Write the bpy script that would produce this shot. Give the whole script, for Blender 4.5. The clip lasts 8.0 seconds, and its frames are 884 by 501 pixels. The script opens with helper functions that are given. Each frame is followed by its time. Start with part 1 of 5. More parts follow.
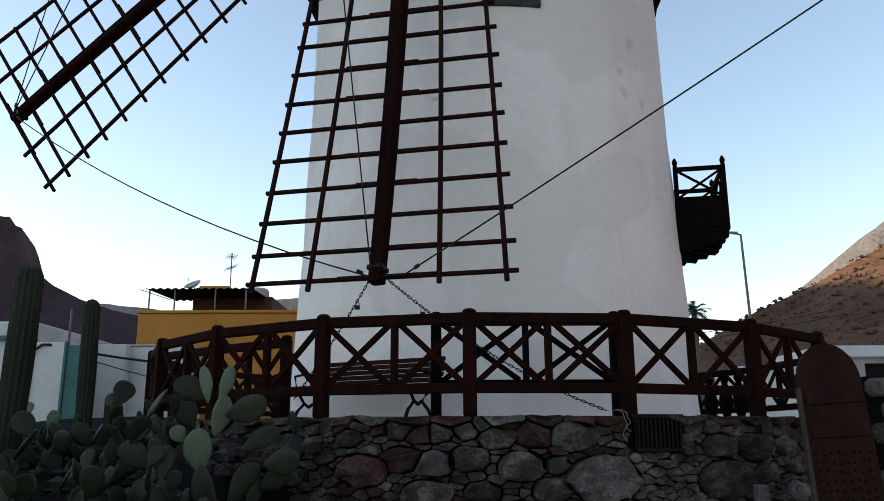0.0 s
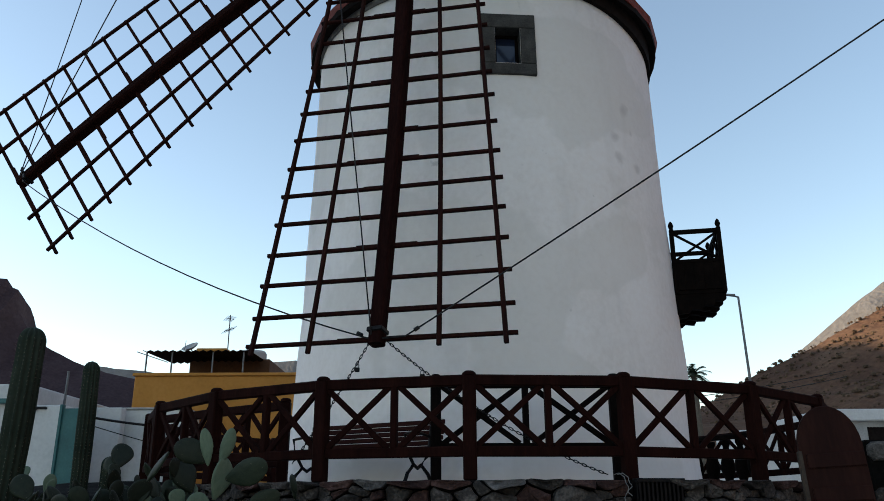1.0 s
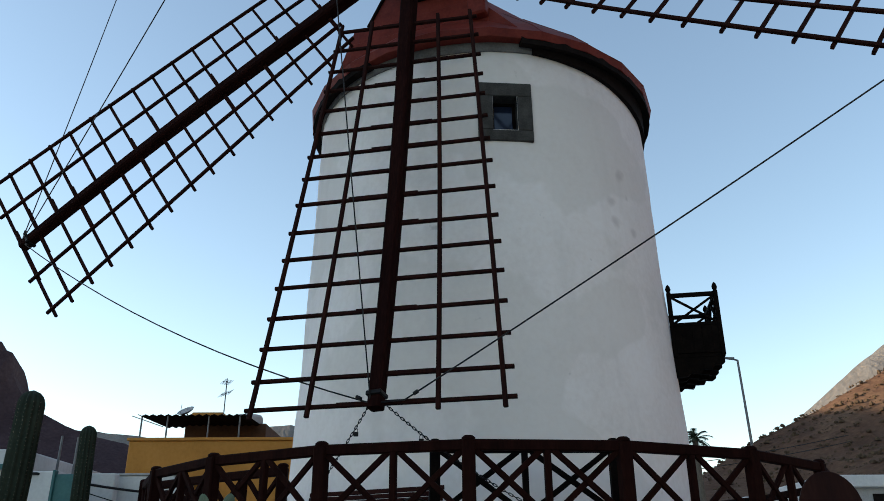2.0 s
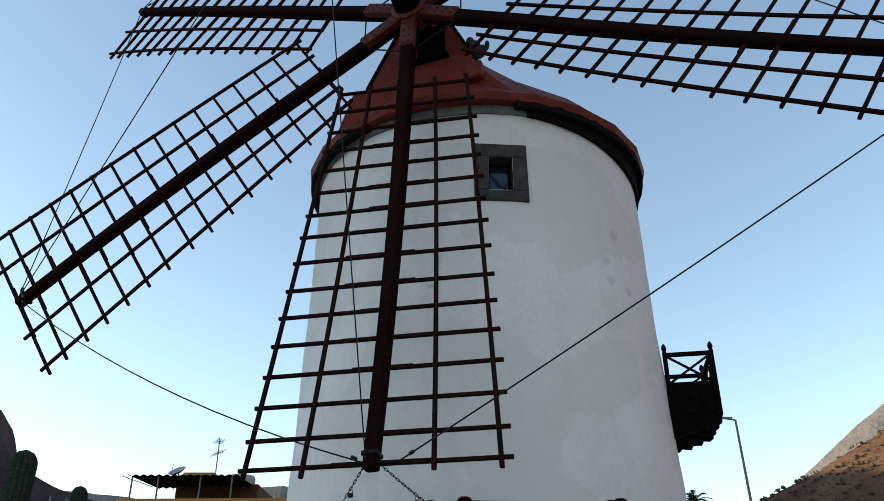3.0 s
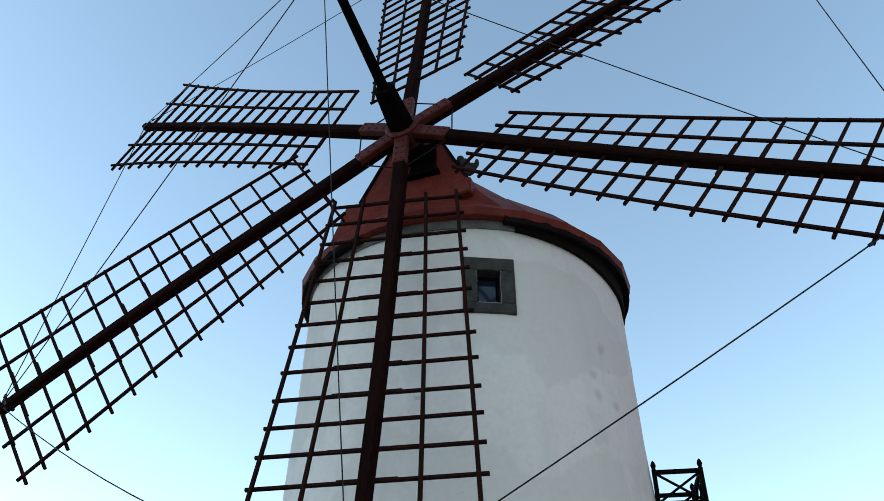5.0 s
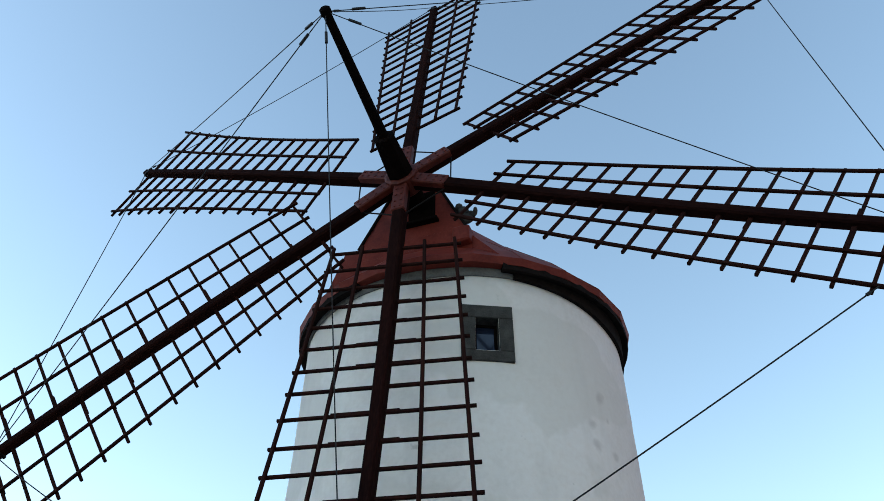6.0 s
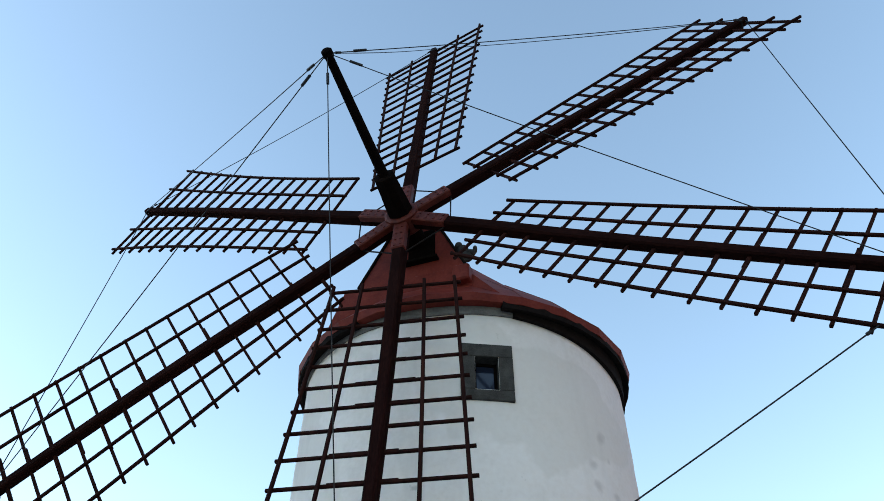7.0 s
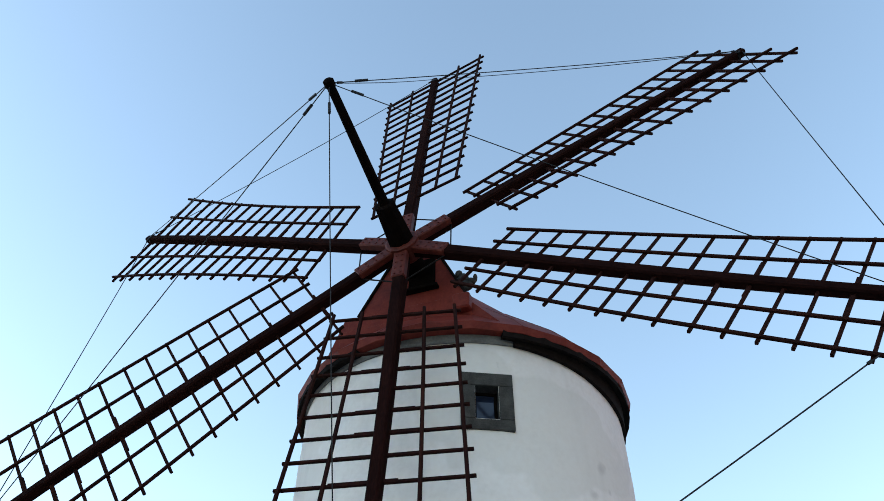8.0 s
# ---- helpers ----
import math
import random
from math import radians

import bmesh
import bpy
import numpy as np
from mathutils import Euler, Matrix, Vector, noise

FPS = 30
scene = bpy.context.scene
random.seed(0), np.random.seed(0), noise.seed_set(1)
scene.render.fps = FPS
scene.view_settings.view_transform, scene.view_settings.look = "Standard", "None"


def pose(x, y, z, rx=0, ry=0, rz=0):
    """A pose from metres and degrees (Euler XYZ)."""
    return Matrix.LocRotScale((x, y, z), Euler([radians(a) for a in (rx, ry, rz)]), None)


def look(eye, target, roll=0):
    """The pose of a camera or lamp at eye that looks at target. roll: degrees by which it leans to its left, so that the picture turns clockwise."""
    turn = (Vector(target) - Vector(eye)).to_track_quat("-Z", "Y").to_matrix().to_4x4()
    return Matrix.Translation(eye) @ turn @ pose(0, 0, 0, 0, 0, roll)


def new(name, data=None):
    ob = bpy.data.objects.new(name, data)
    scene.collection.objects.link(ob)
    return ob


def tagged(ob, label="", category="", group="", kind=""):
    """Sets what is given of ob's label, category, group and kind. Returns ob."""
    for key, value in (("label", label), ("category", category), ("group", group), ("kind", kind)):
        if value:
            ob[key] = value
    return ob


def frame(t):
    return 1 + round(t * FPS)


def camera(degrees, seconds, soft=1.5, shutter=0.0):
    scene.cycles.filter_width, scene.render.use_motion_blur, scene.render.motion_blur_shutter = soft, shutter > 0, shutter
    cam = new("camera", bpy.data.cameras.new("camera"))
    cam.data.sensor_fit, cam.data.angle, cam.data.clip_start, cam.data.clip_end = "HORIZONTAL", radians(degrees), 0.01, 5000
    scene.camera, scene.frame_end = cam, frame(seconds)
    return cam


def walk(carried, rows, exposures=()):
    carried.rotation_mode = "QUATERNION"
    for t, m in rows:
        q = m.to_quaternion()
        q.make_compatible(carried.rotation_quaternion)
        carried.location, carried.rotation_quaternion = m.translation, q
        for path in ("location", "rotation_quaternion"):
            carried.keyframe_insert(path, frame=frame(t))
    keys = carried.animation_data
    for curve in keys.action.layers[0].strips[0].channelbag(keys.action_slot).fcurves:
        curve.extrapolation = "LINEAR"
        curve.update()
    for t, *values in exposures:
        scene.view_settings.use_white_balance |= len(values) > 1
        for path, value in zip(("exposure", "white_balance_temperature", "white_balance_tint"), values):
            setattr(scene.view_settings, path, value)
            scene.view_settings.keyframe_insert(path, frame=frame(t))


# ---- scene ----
cam = camera(58.5, 8.0, 0.7)
EYE = 1.6
# seconds, x, y, z from the first eye, pitch, roll, yaw
ROWS = [
    (0.0, 0.000, 0.000, 0.000, 13.39, 0.20, 0.00),
    (0.5, -0.011, -0.040, -0.009, 15.73, 0.24, -0.10),
    (1.0, -0.023, -0.088, -0.020, 17.89, 0.23, -0.19),
    (1.5, -0.032, -0.135, -0.032, 20.19, 0.24, -0.27),
    (3.0, -0.048, -0.250, -0.050, 26.57, 0.21, -0.73),
    (3.5, -0.037, -0.302, -0.073, 28.58, 0.09, -0.95),
    (4.0, -0.014, -0.352, -0.112, 30.66, -0.01, -1.12),
    (4.5, -0.005, -0.375, -0.136, 32.77, -0.13, -1.29),
    (6.0, -0.014, -0.392, -0.166, 38.22, -0.48, -1.59),
    (6.5, -0.012, -0.405, -0.166, 39.66, -0.51, -1.58),
    (7.0, -0.011, -0.419, -0.171, 40.96, -0.56, -1.56),
    (7.5, -0.003, -0.424, -0.180, 42.12, -0.70, -1.48),
    (8.0, -0.010, -0.429, -0.190, 43.05, -0.74, -1.50),
]
EXPOSURES = [(0.0, 1.66, 7700.0, 16.0), (1.0, 1.52, 7500.0, 13.0), (3.0, 1.58, 7350.0, 10.0), (4.5, 1.78, 7250.0, 7.0), (6.5, 1.93, 7250.0, 8.0), (7.5, 2.12, 7350.0, 10.0), (8.0, 2.12, 7400.0, 10.0)]
walk(cam, [(t, Matrix.Translation((x, y, EYE + z)) @ pose(0, 0, 0, 0, 0, yaw) @ pose(0, 0, 0, 90 + pitch, 0, 0) @ pose(0, 0, 0, 0, 0, -roll)) for t, x, y, z, pitch, roll, yaw in ROWS], EXPOSURES)

# ---- world and sun ----
SUN_ELEV, SUN_AZ = 9.0, -84.0          # azimuth from +y, clockwise from above
world = bpy.data.worlds.new("sky_world")
scene.world = world
world.use_nodes = True
wn = world.node_tree
sky = wn.nodes.new("ShaderNodeTexSky")
sky.sky_type = 'NISHITA'
sky.sun_disc = False
sky.sun_elevation = radians(SUN_ELEV)
sky.sun_rotation = radians(SUN_AZ)
sky.air_density, sky.dust_density, sky.ozone_density = 0.9, 0.25, 1.4
wn.nodes["Background"].inputs["Strength"].default_value = 0.15
wn.links.new(sky.outputs["Color"], wn.nodes["Background"].inputs["Color"])
sun = new("sun", bpy.data.lights.new("sun", "SUN"))
sun.data.energy, sun.data.angle, sun.data.color = 3.5, radians(0.5), (1.0, 0.86, 0.66)
SUN_DIR = Vector((math.sin(radians(SUN_AZ)) * math.cos(radians(SUN_ELEV)), math.cos(radians(SUN_AZ)) * math.cos(radians(SUN_ELEV)), math.sin(radians(SUN_ELEV))))
sun.matrix_world = look(SUN_DIR * 900, (0, 0, 0))


# ---- materials ----
def material(name, colors, rough=0.8, scale=4.0, fine=40.0, bump=0.3, depth=0.01, metal=0.0, stretch=(1, 1, 1), rand=0.0, spec=0.4, detail=6.0):
    """Two or three colours mixed by coarse and fine noise, with fine relief; rand: brightness change from object to object."""
    m = bpy.data.materials.new(name)
    m.use_nodes = True
    nt = m.node_tree
    N, L = nt.nodes, nt.links
    bs = N["Principled BSDF"]
    co = N.new("ShaderNodeTexCoord")
    mp = N.new("ShaderNodeMapping")
    mp.inputs["Scale"].default_value = stretch
    L.new(co.outputs["Object"], mp.inputs["Vector"])
    n1 = N.new("ShaderNodeTexNoise")
    n1.inputs["Scale"].default_value, n1.inputs["Detail"].default_value, n1.inputs["Roughness"].default_value = scale, detail, 0.6
    n2 = N.new("ShaderNodeTexNoise")
    n2.inputs["Scale"].default_value, n2.inputs["Detail"].default_value = fine, 5.0
    for n in (n1, n2):
        L.new(mp.outputs["Vector"], n.inputs["Vector"])
    ramp = N.new("ShaderNodeValToRGB")
    els = ramp.color_ramp.elements
    els[0].position, els[1].position = 0.32, 0.68
    els[0].color, els[1].color = (*colors[0], 1), (*colors[-1], 1)
    if len(colors) > 2:
        e = els.new(0.5)
        e.color = (*colors[1], 1)
    mix = N.new("ShaderNodeMix")
    mix.data_type = 'FLOAT'
    mix.inputs["Factor"].default_value = 0.35
    L.new(n1.outputs["Fac"], mix.inputs[2])
    L.new(n2.outputs["Fac"], mix.inputs[3])
    L.new(mix.outputs[0], ramp.inputs["Fac"])
    col = ramp.outputs["Color"]
    if rand:
        oi = N.new("ShaderNodeObjectInfo")
        mr = N.new("ShaderNodeMapRange")
        mr.inputs["To Min"].default_value, mr.inputs["To Max"].default_value = 1 - rand, 1 + rand
        L.new(oi.outputs["Random"], mr.inputs["Value"])
        hs = N.new("ShaderNodeHueSaturation")
        L.new(mr.outputs["Result"], hs.inputs["Value"])
        L.new(col, hs.inputs["Color"])
        col = hs.outputs["Color"]
    L.new(col, bs.inputs["Base Color"])
    bs.inputs["Roughness"].default_value, bs.inputs["Metallic"].default_value = rough, metal
    bs.inputs["Specular IOR Level"].default_value = spec
    bp = N.new("ShaderNodeBump")
    bp.inputs["Strength"].default_value, bp.inputs["Distance"].default_value = bump, depth
    L.new(mix.outputs[0], bp.inputs["Height"])
    L.new(bp.outputs["Normal"], bs.inputs["Normal"])
    return m


def plaster_material():
    """Uneven white limewash: large warm-grey patches, repair marks, faint vertical streaks, fine grain."""
    m = material("white_plaster", [(0.78, 0.695, 0.64), (0.86, 0.78, 0.73), (0.90, 0.835, 0.795)], 0.85, 0.5, 12.0, 0.3, 0.02)
    nt = m.node_tree
    N, L = nt.nodes, nt.links
    bs = N["Principled BSDF"]
    base = bs.inputs["Base Color"].links[0].from_socket
    co = next(n for n in N if n.type == 'TEX_COORD')
    st = N.new("ShaderNodeTexNoise")
    st.inputs["Scale"].default_value, st.inputs["Detail"].default_value = 1.6, 8.0
    mp = N.new("ShaderNodeMapping")
    mp.inputs["Scale"].default_value = (1, 1, 0.22)
    L.new(co.outputs["Object"], mp.inputs["Vector"])
    L.new(mp.outputs["Vector"], st.inputs["Vector"])
    r = N.new("ShaderNodeValToRGB")
    r.color_ramp.elements[0].position, r.color_ramp.elements[1].position = 0.56, 0.72
    r.color_ramp.elements[0].color, r.color_ramp.elements[1].color = (0, 0, 0, 1), (0.22, 0.22, 0.22, 1)
    L.new(st.outputs["Fac"], r.inputs["Fac"])
    mx = N.new("ShaderNodeMix")
    mx.data_type = 'RGBA'
    mx.inputs[7].default_value = (0.50, 0.45, 0.40, 1)
    L.new(r.outputs["Color"], mx.inputs["Factor"])
    L.new(base, mx.inputs[6])
    sp = N.new("ShaderNodeTexNoise")
    sp.inputs["Scale"].default_value, sp.inputs["Detail"].default_value = 3.4, 3.0
    L.new(co.outputs["Object"], sp.inputs["Vector"])
    r2 = N.new("ShaderNodeValToRGB")
    r2.color_ramp.elements[0].position, r2.color_ramp.elements[1].position = 0.73, 0.78
    r2.color_ramp.elements[0].color, r2.color_ramp.elements[1].color = (0, 0, 0, 1), (0.5, 0.5, 0.5, 1)
    L.new(sp.outputs["Fac"], r2.inputs["Fac"])
    m2 = N.new("ShaderNodeMix")
    m2.data_type = 'RGBA'
    m2.inputs[7].default_value = (0.42, 0.37, 0.33, 1)
    L.new(r2.outputs["Color"], m2.inputs["Factor"])
    L.new(mx.outputs[2], m2.inputs[6])
    # repair patches with clear edges
    pn = N.new("ShaderNodeTexNoise")
    pn.inputs["Scale"].default_value, pn.inputs["Detail"].default_value, pn.inputs["Roughness"].default_value = 0.42, 4.0, 0.45
    L.new(co.outputs["Object"], pn.inputs["Vector"])
    r3 = N.new("ShaderNodeValToRGB")
    r3.color_ramp.elements[0].position, r3.color_ramp.elements[1].position = 0.515, 0.535
    r3.color_ramp.elements[0].color, r3.color_ramp.elements[1].color = (0, 0, 0, 1), (0.40, 0.40, 0.40, 1)
    L.new(pn.outputs["Fac"], r3.inputs["Fac"])
    m3 = N.new("ShaderNodeMix")
    m3.data_type = 'RGBA'
    m3.inputs[7].default_value = (0.70, 0.635, 0.57, 1)
    L.new(r3.outputs["Color"], m3.inputs["Factor"])
    L.new(m2.outputs[2], m3.inputs[6])
    # single weathered spots (place on the wall, size)
    last = m3.outputs[2]
    for spot, size in (((2.08, -2.28, 7.49), 0.13), ((1.85, -2.48, 6.95), 0.10), ((1.90, -2.46, 6.60), 0.14), ((2.25, -2.15, 6.55), 0.09), ((2.20, -2.20, 7.15), 0.07)):
        ds = N.new("ShaderNodeVectorMath")
        ds.operation = 'DISTANCE'
        ds.inputs[1].default_value = spot
        L.new(co.outputs["Object"], ds.inputs[0])
        ad = N.new("ShaderNodeMath")
        ad.operation = 'MULTIPLY_ADD'
        ad.inputs[1].default_value = size * 2.6
        L.new(sp.outputs["Fac"], ad.inputs[0])
        L.new(ds.outputs["Value"], ad.inputs[2])
        mr = N.new("ShaderNodeMapRange")
        mr.inputs["From Min"].default_value, mr.inputs["From Max"].default_value = size * 1.5, size * 2.3
        mr.inputs["To Min"].default_value, mr.inputs["To Max"].default_value = 0.34, 0.0
        L.new(ad.outputs[0], mr.inputs["Value"])
        mm = N.new("ShaderNodeMix")
        mm.data_type = 'RGBA'
        mm.inputs[7].default_value = (0.38, 0.31, 0.27, 1)
        L.new(mr.outputs["Result"], mm.inputs["Factor"])
        L.new(last, mm.inputs[6])
        last = mm.outputs[2]
    L.new(last, bs.inputs["Base Color"])
    return m


WOOD = material("dark_red_stained_wood", [(0.0086, 0.0026, 0.0020), (0.0157, 0.0043, 0.0031), (0.0243, 0.0070, 0.0049)], 0.8, 6.0, 45.0, 0.4, 0.006, stretch=(1, 1, 0.25), spec=0.04)
SAILWOOD = material("brown_sail_timber", [(0.0108, 0.0032, 0.0026), (0.0213, 0.0059, 0.0041), (0.0367, 0.0096, 0.0060)], 0.75, 5.0, 40.0, 0.4, 0.006, stretch=(1, 1, 0.2), spec=0.05)
ARMWOOD = material("dark_arm_timber", [(0.0069, 0.0025, 0.0024), (0.0139, 0.0045, 0.0037), (0.0249, 0.0076, 0.0060)], 0.85, 5.0, 40.0, 0.4, 0.006, stretch=(1, 1, 0.2), spec=0.02)
SPRITWOOD = material("black_sprit_timber", [(0.0029, 0.0020, 0.0017), (0.0054, 0.0034, 0.0029), (0.0086, 0.0049, 0.0039)], 0.85, 5.0, 40.0, 0.4, 0.006, spec=0.02)
DARKWOOD = material("weathered_black_wood", [(0.0030, 0.0021, 0.0019), (0.0063, 0.0043, 0.0036), (0.0105, 0.0067, 0.0053)], 0.8, 6.0, 40.0, 0.4, 0.006, spec=0.03)
REDPAINT = material("faded_red_paint", [(0.115, 0.0175, 0.0125), (0.185, 0.027, 0.018), (0.235, 0.041, 0.026)], 0.6, 2.5, 22.0, 0.35, 0.008, spec=0.15)
REDIRON = material("red_painted_hub_iron", [(0.045, 0.009, 0.007), (0.085, 0.015, 0.010), (0.13, 0.025, 0.016)], 0.55, 6.0, 30.0, 0.35, 0.005, spec=0.15)
PLASTER = plaster_material()
RINGSTONE = material("grey_ring_stone", [(0.0832, 0.0790, 0.0749), (0.1331, 0.1248, 0.1165), (0.1830, 0.1747, 0.1622)], 0.9, 3.0, 30.0, 0.6, 0.015)
WINSTONE = material("dark_grey_window_stone", [(0.0385, 0.0350, 0.0315), (0.0665, 0.0616, 0.0560), (0.0980, 0.0910, 0.0840)], 0.9, 5.0, 45.0, 0.6, 0.01, rand=0.15, spec=0.1)
# dark boards, and the shade painted under the eaves
BOARDSHADE = material("dark_board_and_eaves_shade", [(0.0072, 0.0058, 0.0053), (0.0134, 0.0096, 0.0086), (0.0192, 0.0144, 0.0125)], 0.85, 5.0, 30.0, 0.3, 0.006, spec=0.03)
STONE = material("volcanic_stone", [(0.0130, 0.0110, 0.0098), (0.0420, 0.0345, 0.0305), (0.1400, 0.1160, 0.1010)], 0.92, 5.0, 34.0, 1.0, 0.045, rand=0.45, spec=0.15)
REDSTONE = material("red_volcanic_stone", [(0.017, 0.010, 0.009), (0.050, 0.025, 0.021), (0.118, 0.064, 0.054)], 0.92, 5.0, 34.0, 1.0, 0.045, rand=0.4, spec=0.15)
PALESTONE = material("pale_grey_stone", [(0.0280, 0.0245, 0.0225), (0.0800, 0.0700, 0.0640), (0.1850, 0.1640, 0.1500)], 0.92, 5.0, 34.0, 1.0, 0.045, rand=0.3, spec=0.15)
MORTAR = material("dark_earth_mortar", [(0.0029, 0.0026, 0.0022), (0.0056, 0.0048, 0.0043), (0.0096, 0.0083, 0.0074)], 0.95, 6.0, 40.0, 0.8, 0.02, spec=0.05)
TERRACE = material("terrace_stone_floor", [(0.48, 0.44, 0.39), (0.57, 0.525, 0.47), (0.65, 0.60, 0.545)], 0.9, 2.0, 25.0, 0.5, 0.01)
DIRT = material("pale_dusty_ground", [(0.42, 0.37, 0.31), (0.51, 0.455, 0.39), (0.58, 0.525, 0.46)], 0.95, 0.3, 6.0, 0.6, 0.03)
IRON = material("black_iron", [(0.0072, 0.0066, 0.0066), (0.0120, 0.0108, 0.0108), (0.0180, 0.0156, 0.0150)], 0.5, 10.0, 60.0, 0.2, 0.003, metal=0.6, spec=0.2)
STEEL = material("galvanised_steel", [(0.1125, 0.1170, 0.1215), (0.1530, 0.1575, 0.1620), (0.1890, 0.1935, 0.1980)], 0.45, 8.0, 60.0, 0.15, 0.003, metal=0.7)
CABLE = material("steel_cable", [(0.0100, 0.0095, 0.0100), (0.0200, 0.0190, 0.0190), (0.0300, 0.0285, 0.0275)], 0.5, 20.0, 90.0, 0.2, 0.002, metal=0.5, spec=0.2)
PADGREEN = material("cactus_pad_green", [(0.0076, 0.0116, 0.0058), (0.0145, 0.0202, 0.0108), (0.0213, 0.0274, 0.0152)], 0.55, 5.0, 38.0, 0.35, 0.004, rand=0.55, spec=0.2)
PADYOUNG = material("young_pad_green", [(0.0682, 0.0997, 0.0630), (0.0945, 0.1312, 0.0840), (0.1155, 0.1522, 0.0997)], 0.5, 5.0, 38.0, 0.3, 0.004, rand=0.2, spec=0.2)
SPINE = material("pale_cactus_spines", [(0.16, 0.145, 0.11), (0.24, 0.21, 0.16), (0.3, 0.27, 0.2)], 0.8, 20.0, 80.0, 0.2, 0.002)
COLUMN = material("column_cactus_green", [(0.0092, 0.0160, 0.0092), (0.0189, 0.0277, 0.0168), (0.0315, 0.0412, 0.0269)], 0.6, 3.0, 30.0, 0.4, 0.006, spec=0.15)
OCHRE = material("ochre_house_paint", [(0.3960, 0.1571, 0.0264), (0.4840, 0.1987, 0.0370), (0.5390, 0.2310, 0.0528)], 0.85, 0.7, 10.0, 0.25, 0.008)
RUST = material("brown_shed_wall", [(0.0600, 0.0270, 0.0120), (0.0960, 0.0420, 0.0180), (0.1200, 0.0540, 0.0240)], 0.85, 1.5, 14.0, 0.3, 0.008)
WHITEWALL = material("white_house_wall", [(0.48, 0.465, 0.45), (0.58, 0.565, 0.545), (0.66, 0.645, 0.62)], 0.85, 0.8, 12.0, 0.25, 0.008)
TEAL = material("teal_paint", [(0.0120, 0.0780, 0.0780), (0.0180, 0.1080, 0.1080), (0.0300, 0.1380, 0.1320)], 0.5, 2.0, 20.0, 0.2, 0.004)
CONCRETE = material("pale_concrete", [(0.3, 0.29, 0.28), (0.4, 0.39, 0.38), (0.48, 0.47, 0.45)], 0.9, 1.0, 14.0, 0.3, 0.01)
# rock darkened in its base colour for slopes turned from the sun
SHADEDROCK = material("rock_with_shade_in_colour", [(0.0303, 0.0181, 0.0207), (0.0468, 0.0294, 0.0333), (0.0660, 0.0437, 0.0489)], 0.95, 0.03, 0.4, 0.9, 3.0, spec=0.05)
BROWNHILL = material("dry_brown_slope", [(0.066, 0.036, 0.025), (0.108, 0.060, 0.041), (0.165, 0.102, 0.064)], 0.95, 0.03, 0.6, 0.8, 1.5, spec=0.05)
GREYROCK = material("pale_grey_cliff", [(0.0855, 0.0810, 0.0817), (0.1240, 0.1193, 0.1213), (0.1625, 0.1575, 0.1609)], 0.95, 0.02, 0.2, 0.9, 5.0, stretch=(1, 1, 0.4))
SCRUB = material("dry_scrub_green", [(0.046, 0.032, 0.022), (0.075, 0.050, 0.033), (0.110, 0.075, 0.048)], 0.9, 0.5, 4.0, 0.3, 0.02, rand=0.3, spec=0.05)
PALMGREEN = material("palm_green", [(0.0140, 0.0245, 0.0126), (0.0280, 0.0420, 0.0210), (0.0420, 0.0630, 0.0280)], 0.7, 3.0, 30.0, 0.2, 0.004)
BARK = material("palm_bark", [(0.06, 0.045, 0.035), (0.1, 0.08, 0.06), (0.14, 0.11, 0.085)], 0.9, 3.0, 20.0, 0.5, 0.01)
BOARDWOOD = material("red_brown_board_wood", [(0.0130, 0.0038, 0.0028), (0.0215, 0.0062, 0.0042), (0.0330, 0.0105, 0.0070)], 0.75, 4.0, 40.0, 0.5, 0.006, stretch=(1, 1, 0.15), spec=0.1)
BENCHWOOD = material("dark_red_bench_wood", [(0.0239, 0.0060, 0.0045), (0.0365, 0.0095, 0.0068), (0.0509, 0.0150, 0.0105)], 0.7, 4.0, 40.0, 0.4, 0.005, stretch=(0.15, 1, 1), spec=0.08)
EDGEWOOD = material("grey_worn_board_edge", [(0.0360, 0.0255, 0.0195), (0.0540, 0.0390, 0.0300), (0.0720, 0.0540, 0.0420)], 0.85, 6.0, 40.0, 0.5, 0.006, spec=0.1)
GLASS = material("dark_window_glass", [(0.01, 0.014, 0.03), (0.014, 0.02, 0.04), (0.02, 0.026, 0.05)], 0.08, 1.0, 5.0, 0.02, 0.001, spec=0.6)
ROPE = material("white_rope", [(0.12, 0.115, 0.108), (0.16, 0.155, 0.147), (0.19, 0.185, 0.178)], 0.9, 20.0, 90.0, 0.3, 0.002)


# ---- building helpers ----
def part(name, bm, mat, parent=None, label="", smooth=False, m=None):
    """One mesh object out of a bmesh, under a thing or a part."""
    me = bpy.data.meshes.new(name)
    bmesh.ops.recalc_face_normals(bm, faces=bm.faces)
    bm.to_mesh(me)
    bm.free()
    me.materials.append(mat)
    if smooth:
        for f in me.polygons:
            f.use_smooth = True
    ob = new(name, me)
    if parent is not None:
        ob.parent = parent
    if m is not None:
        ob.matrix_basis = m
    if label:
        tagged(ob, label)
    return ob


def thing(name, label, category, group="", m=None, kind=""):
    e = new(name)
    e.empty_display_size = 0.2
    if m is not None:
        e.matrix_basis = m
    return tagged(e, label, category, group, kind)


def share(name, ob, parent, m=None):
    """Another object on the same mesh."""
    o = new(name, ob.data)
    o.parent = parent
    if m is not None:
        o.matrix_basis = m
    return o


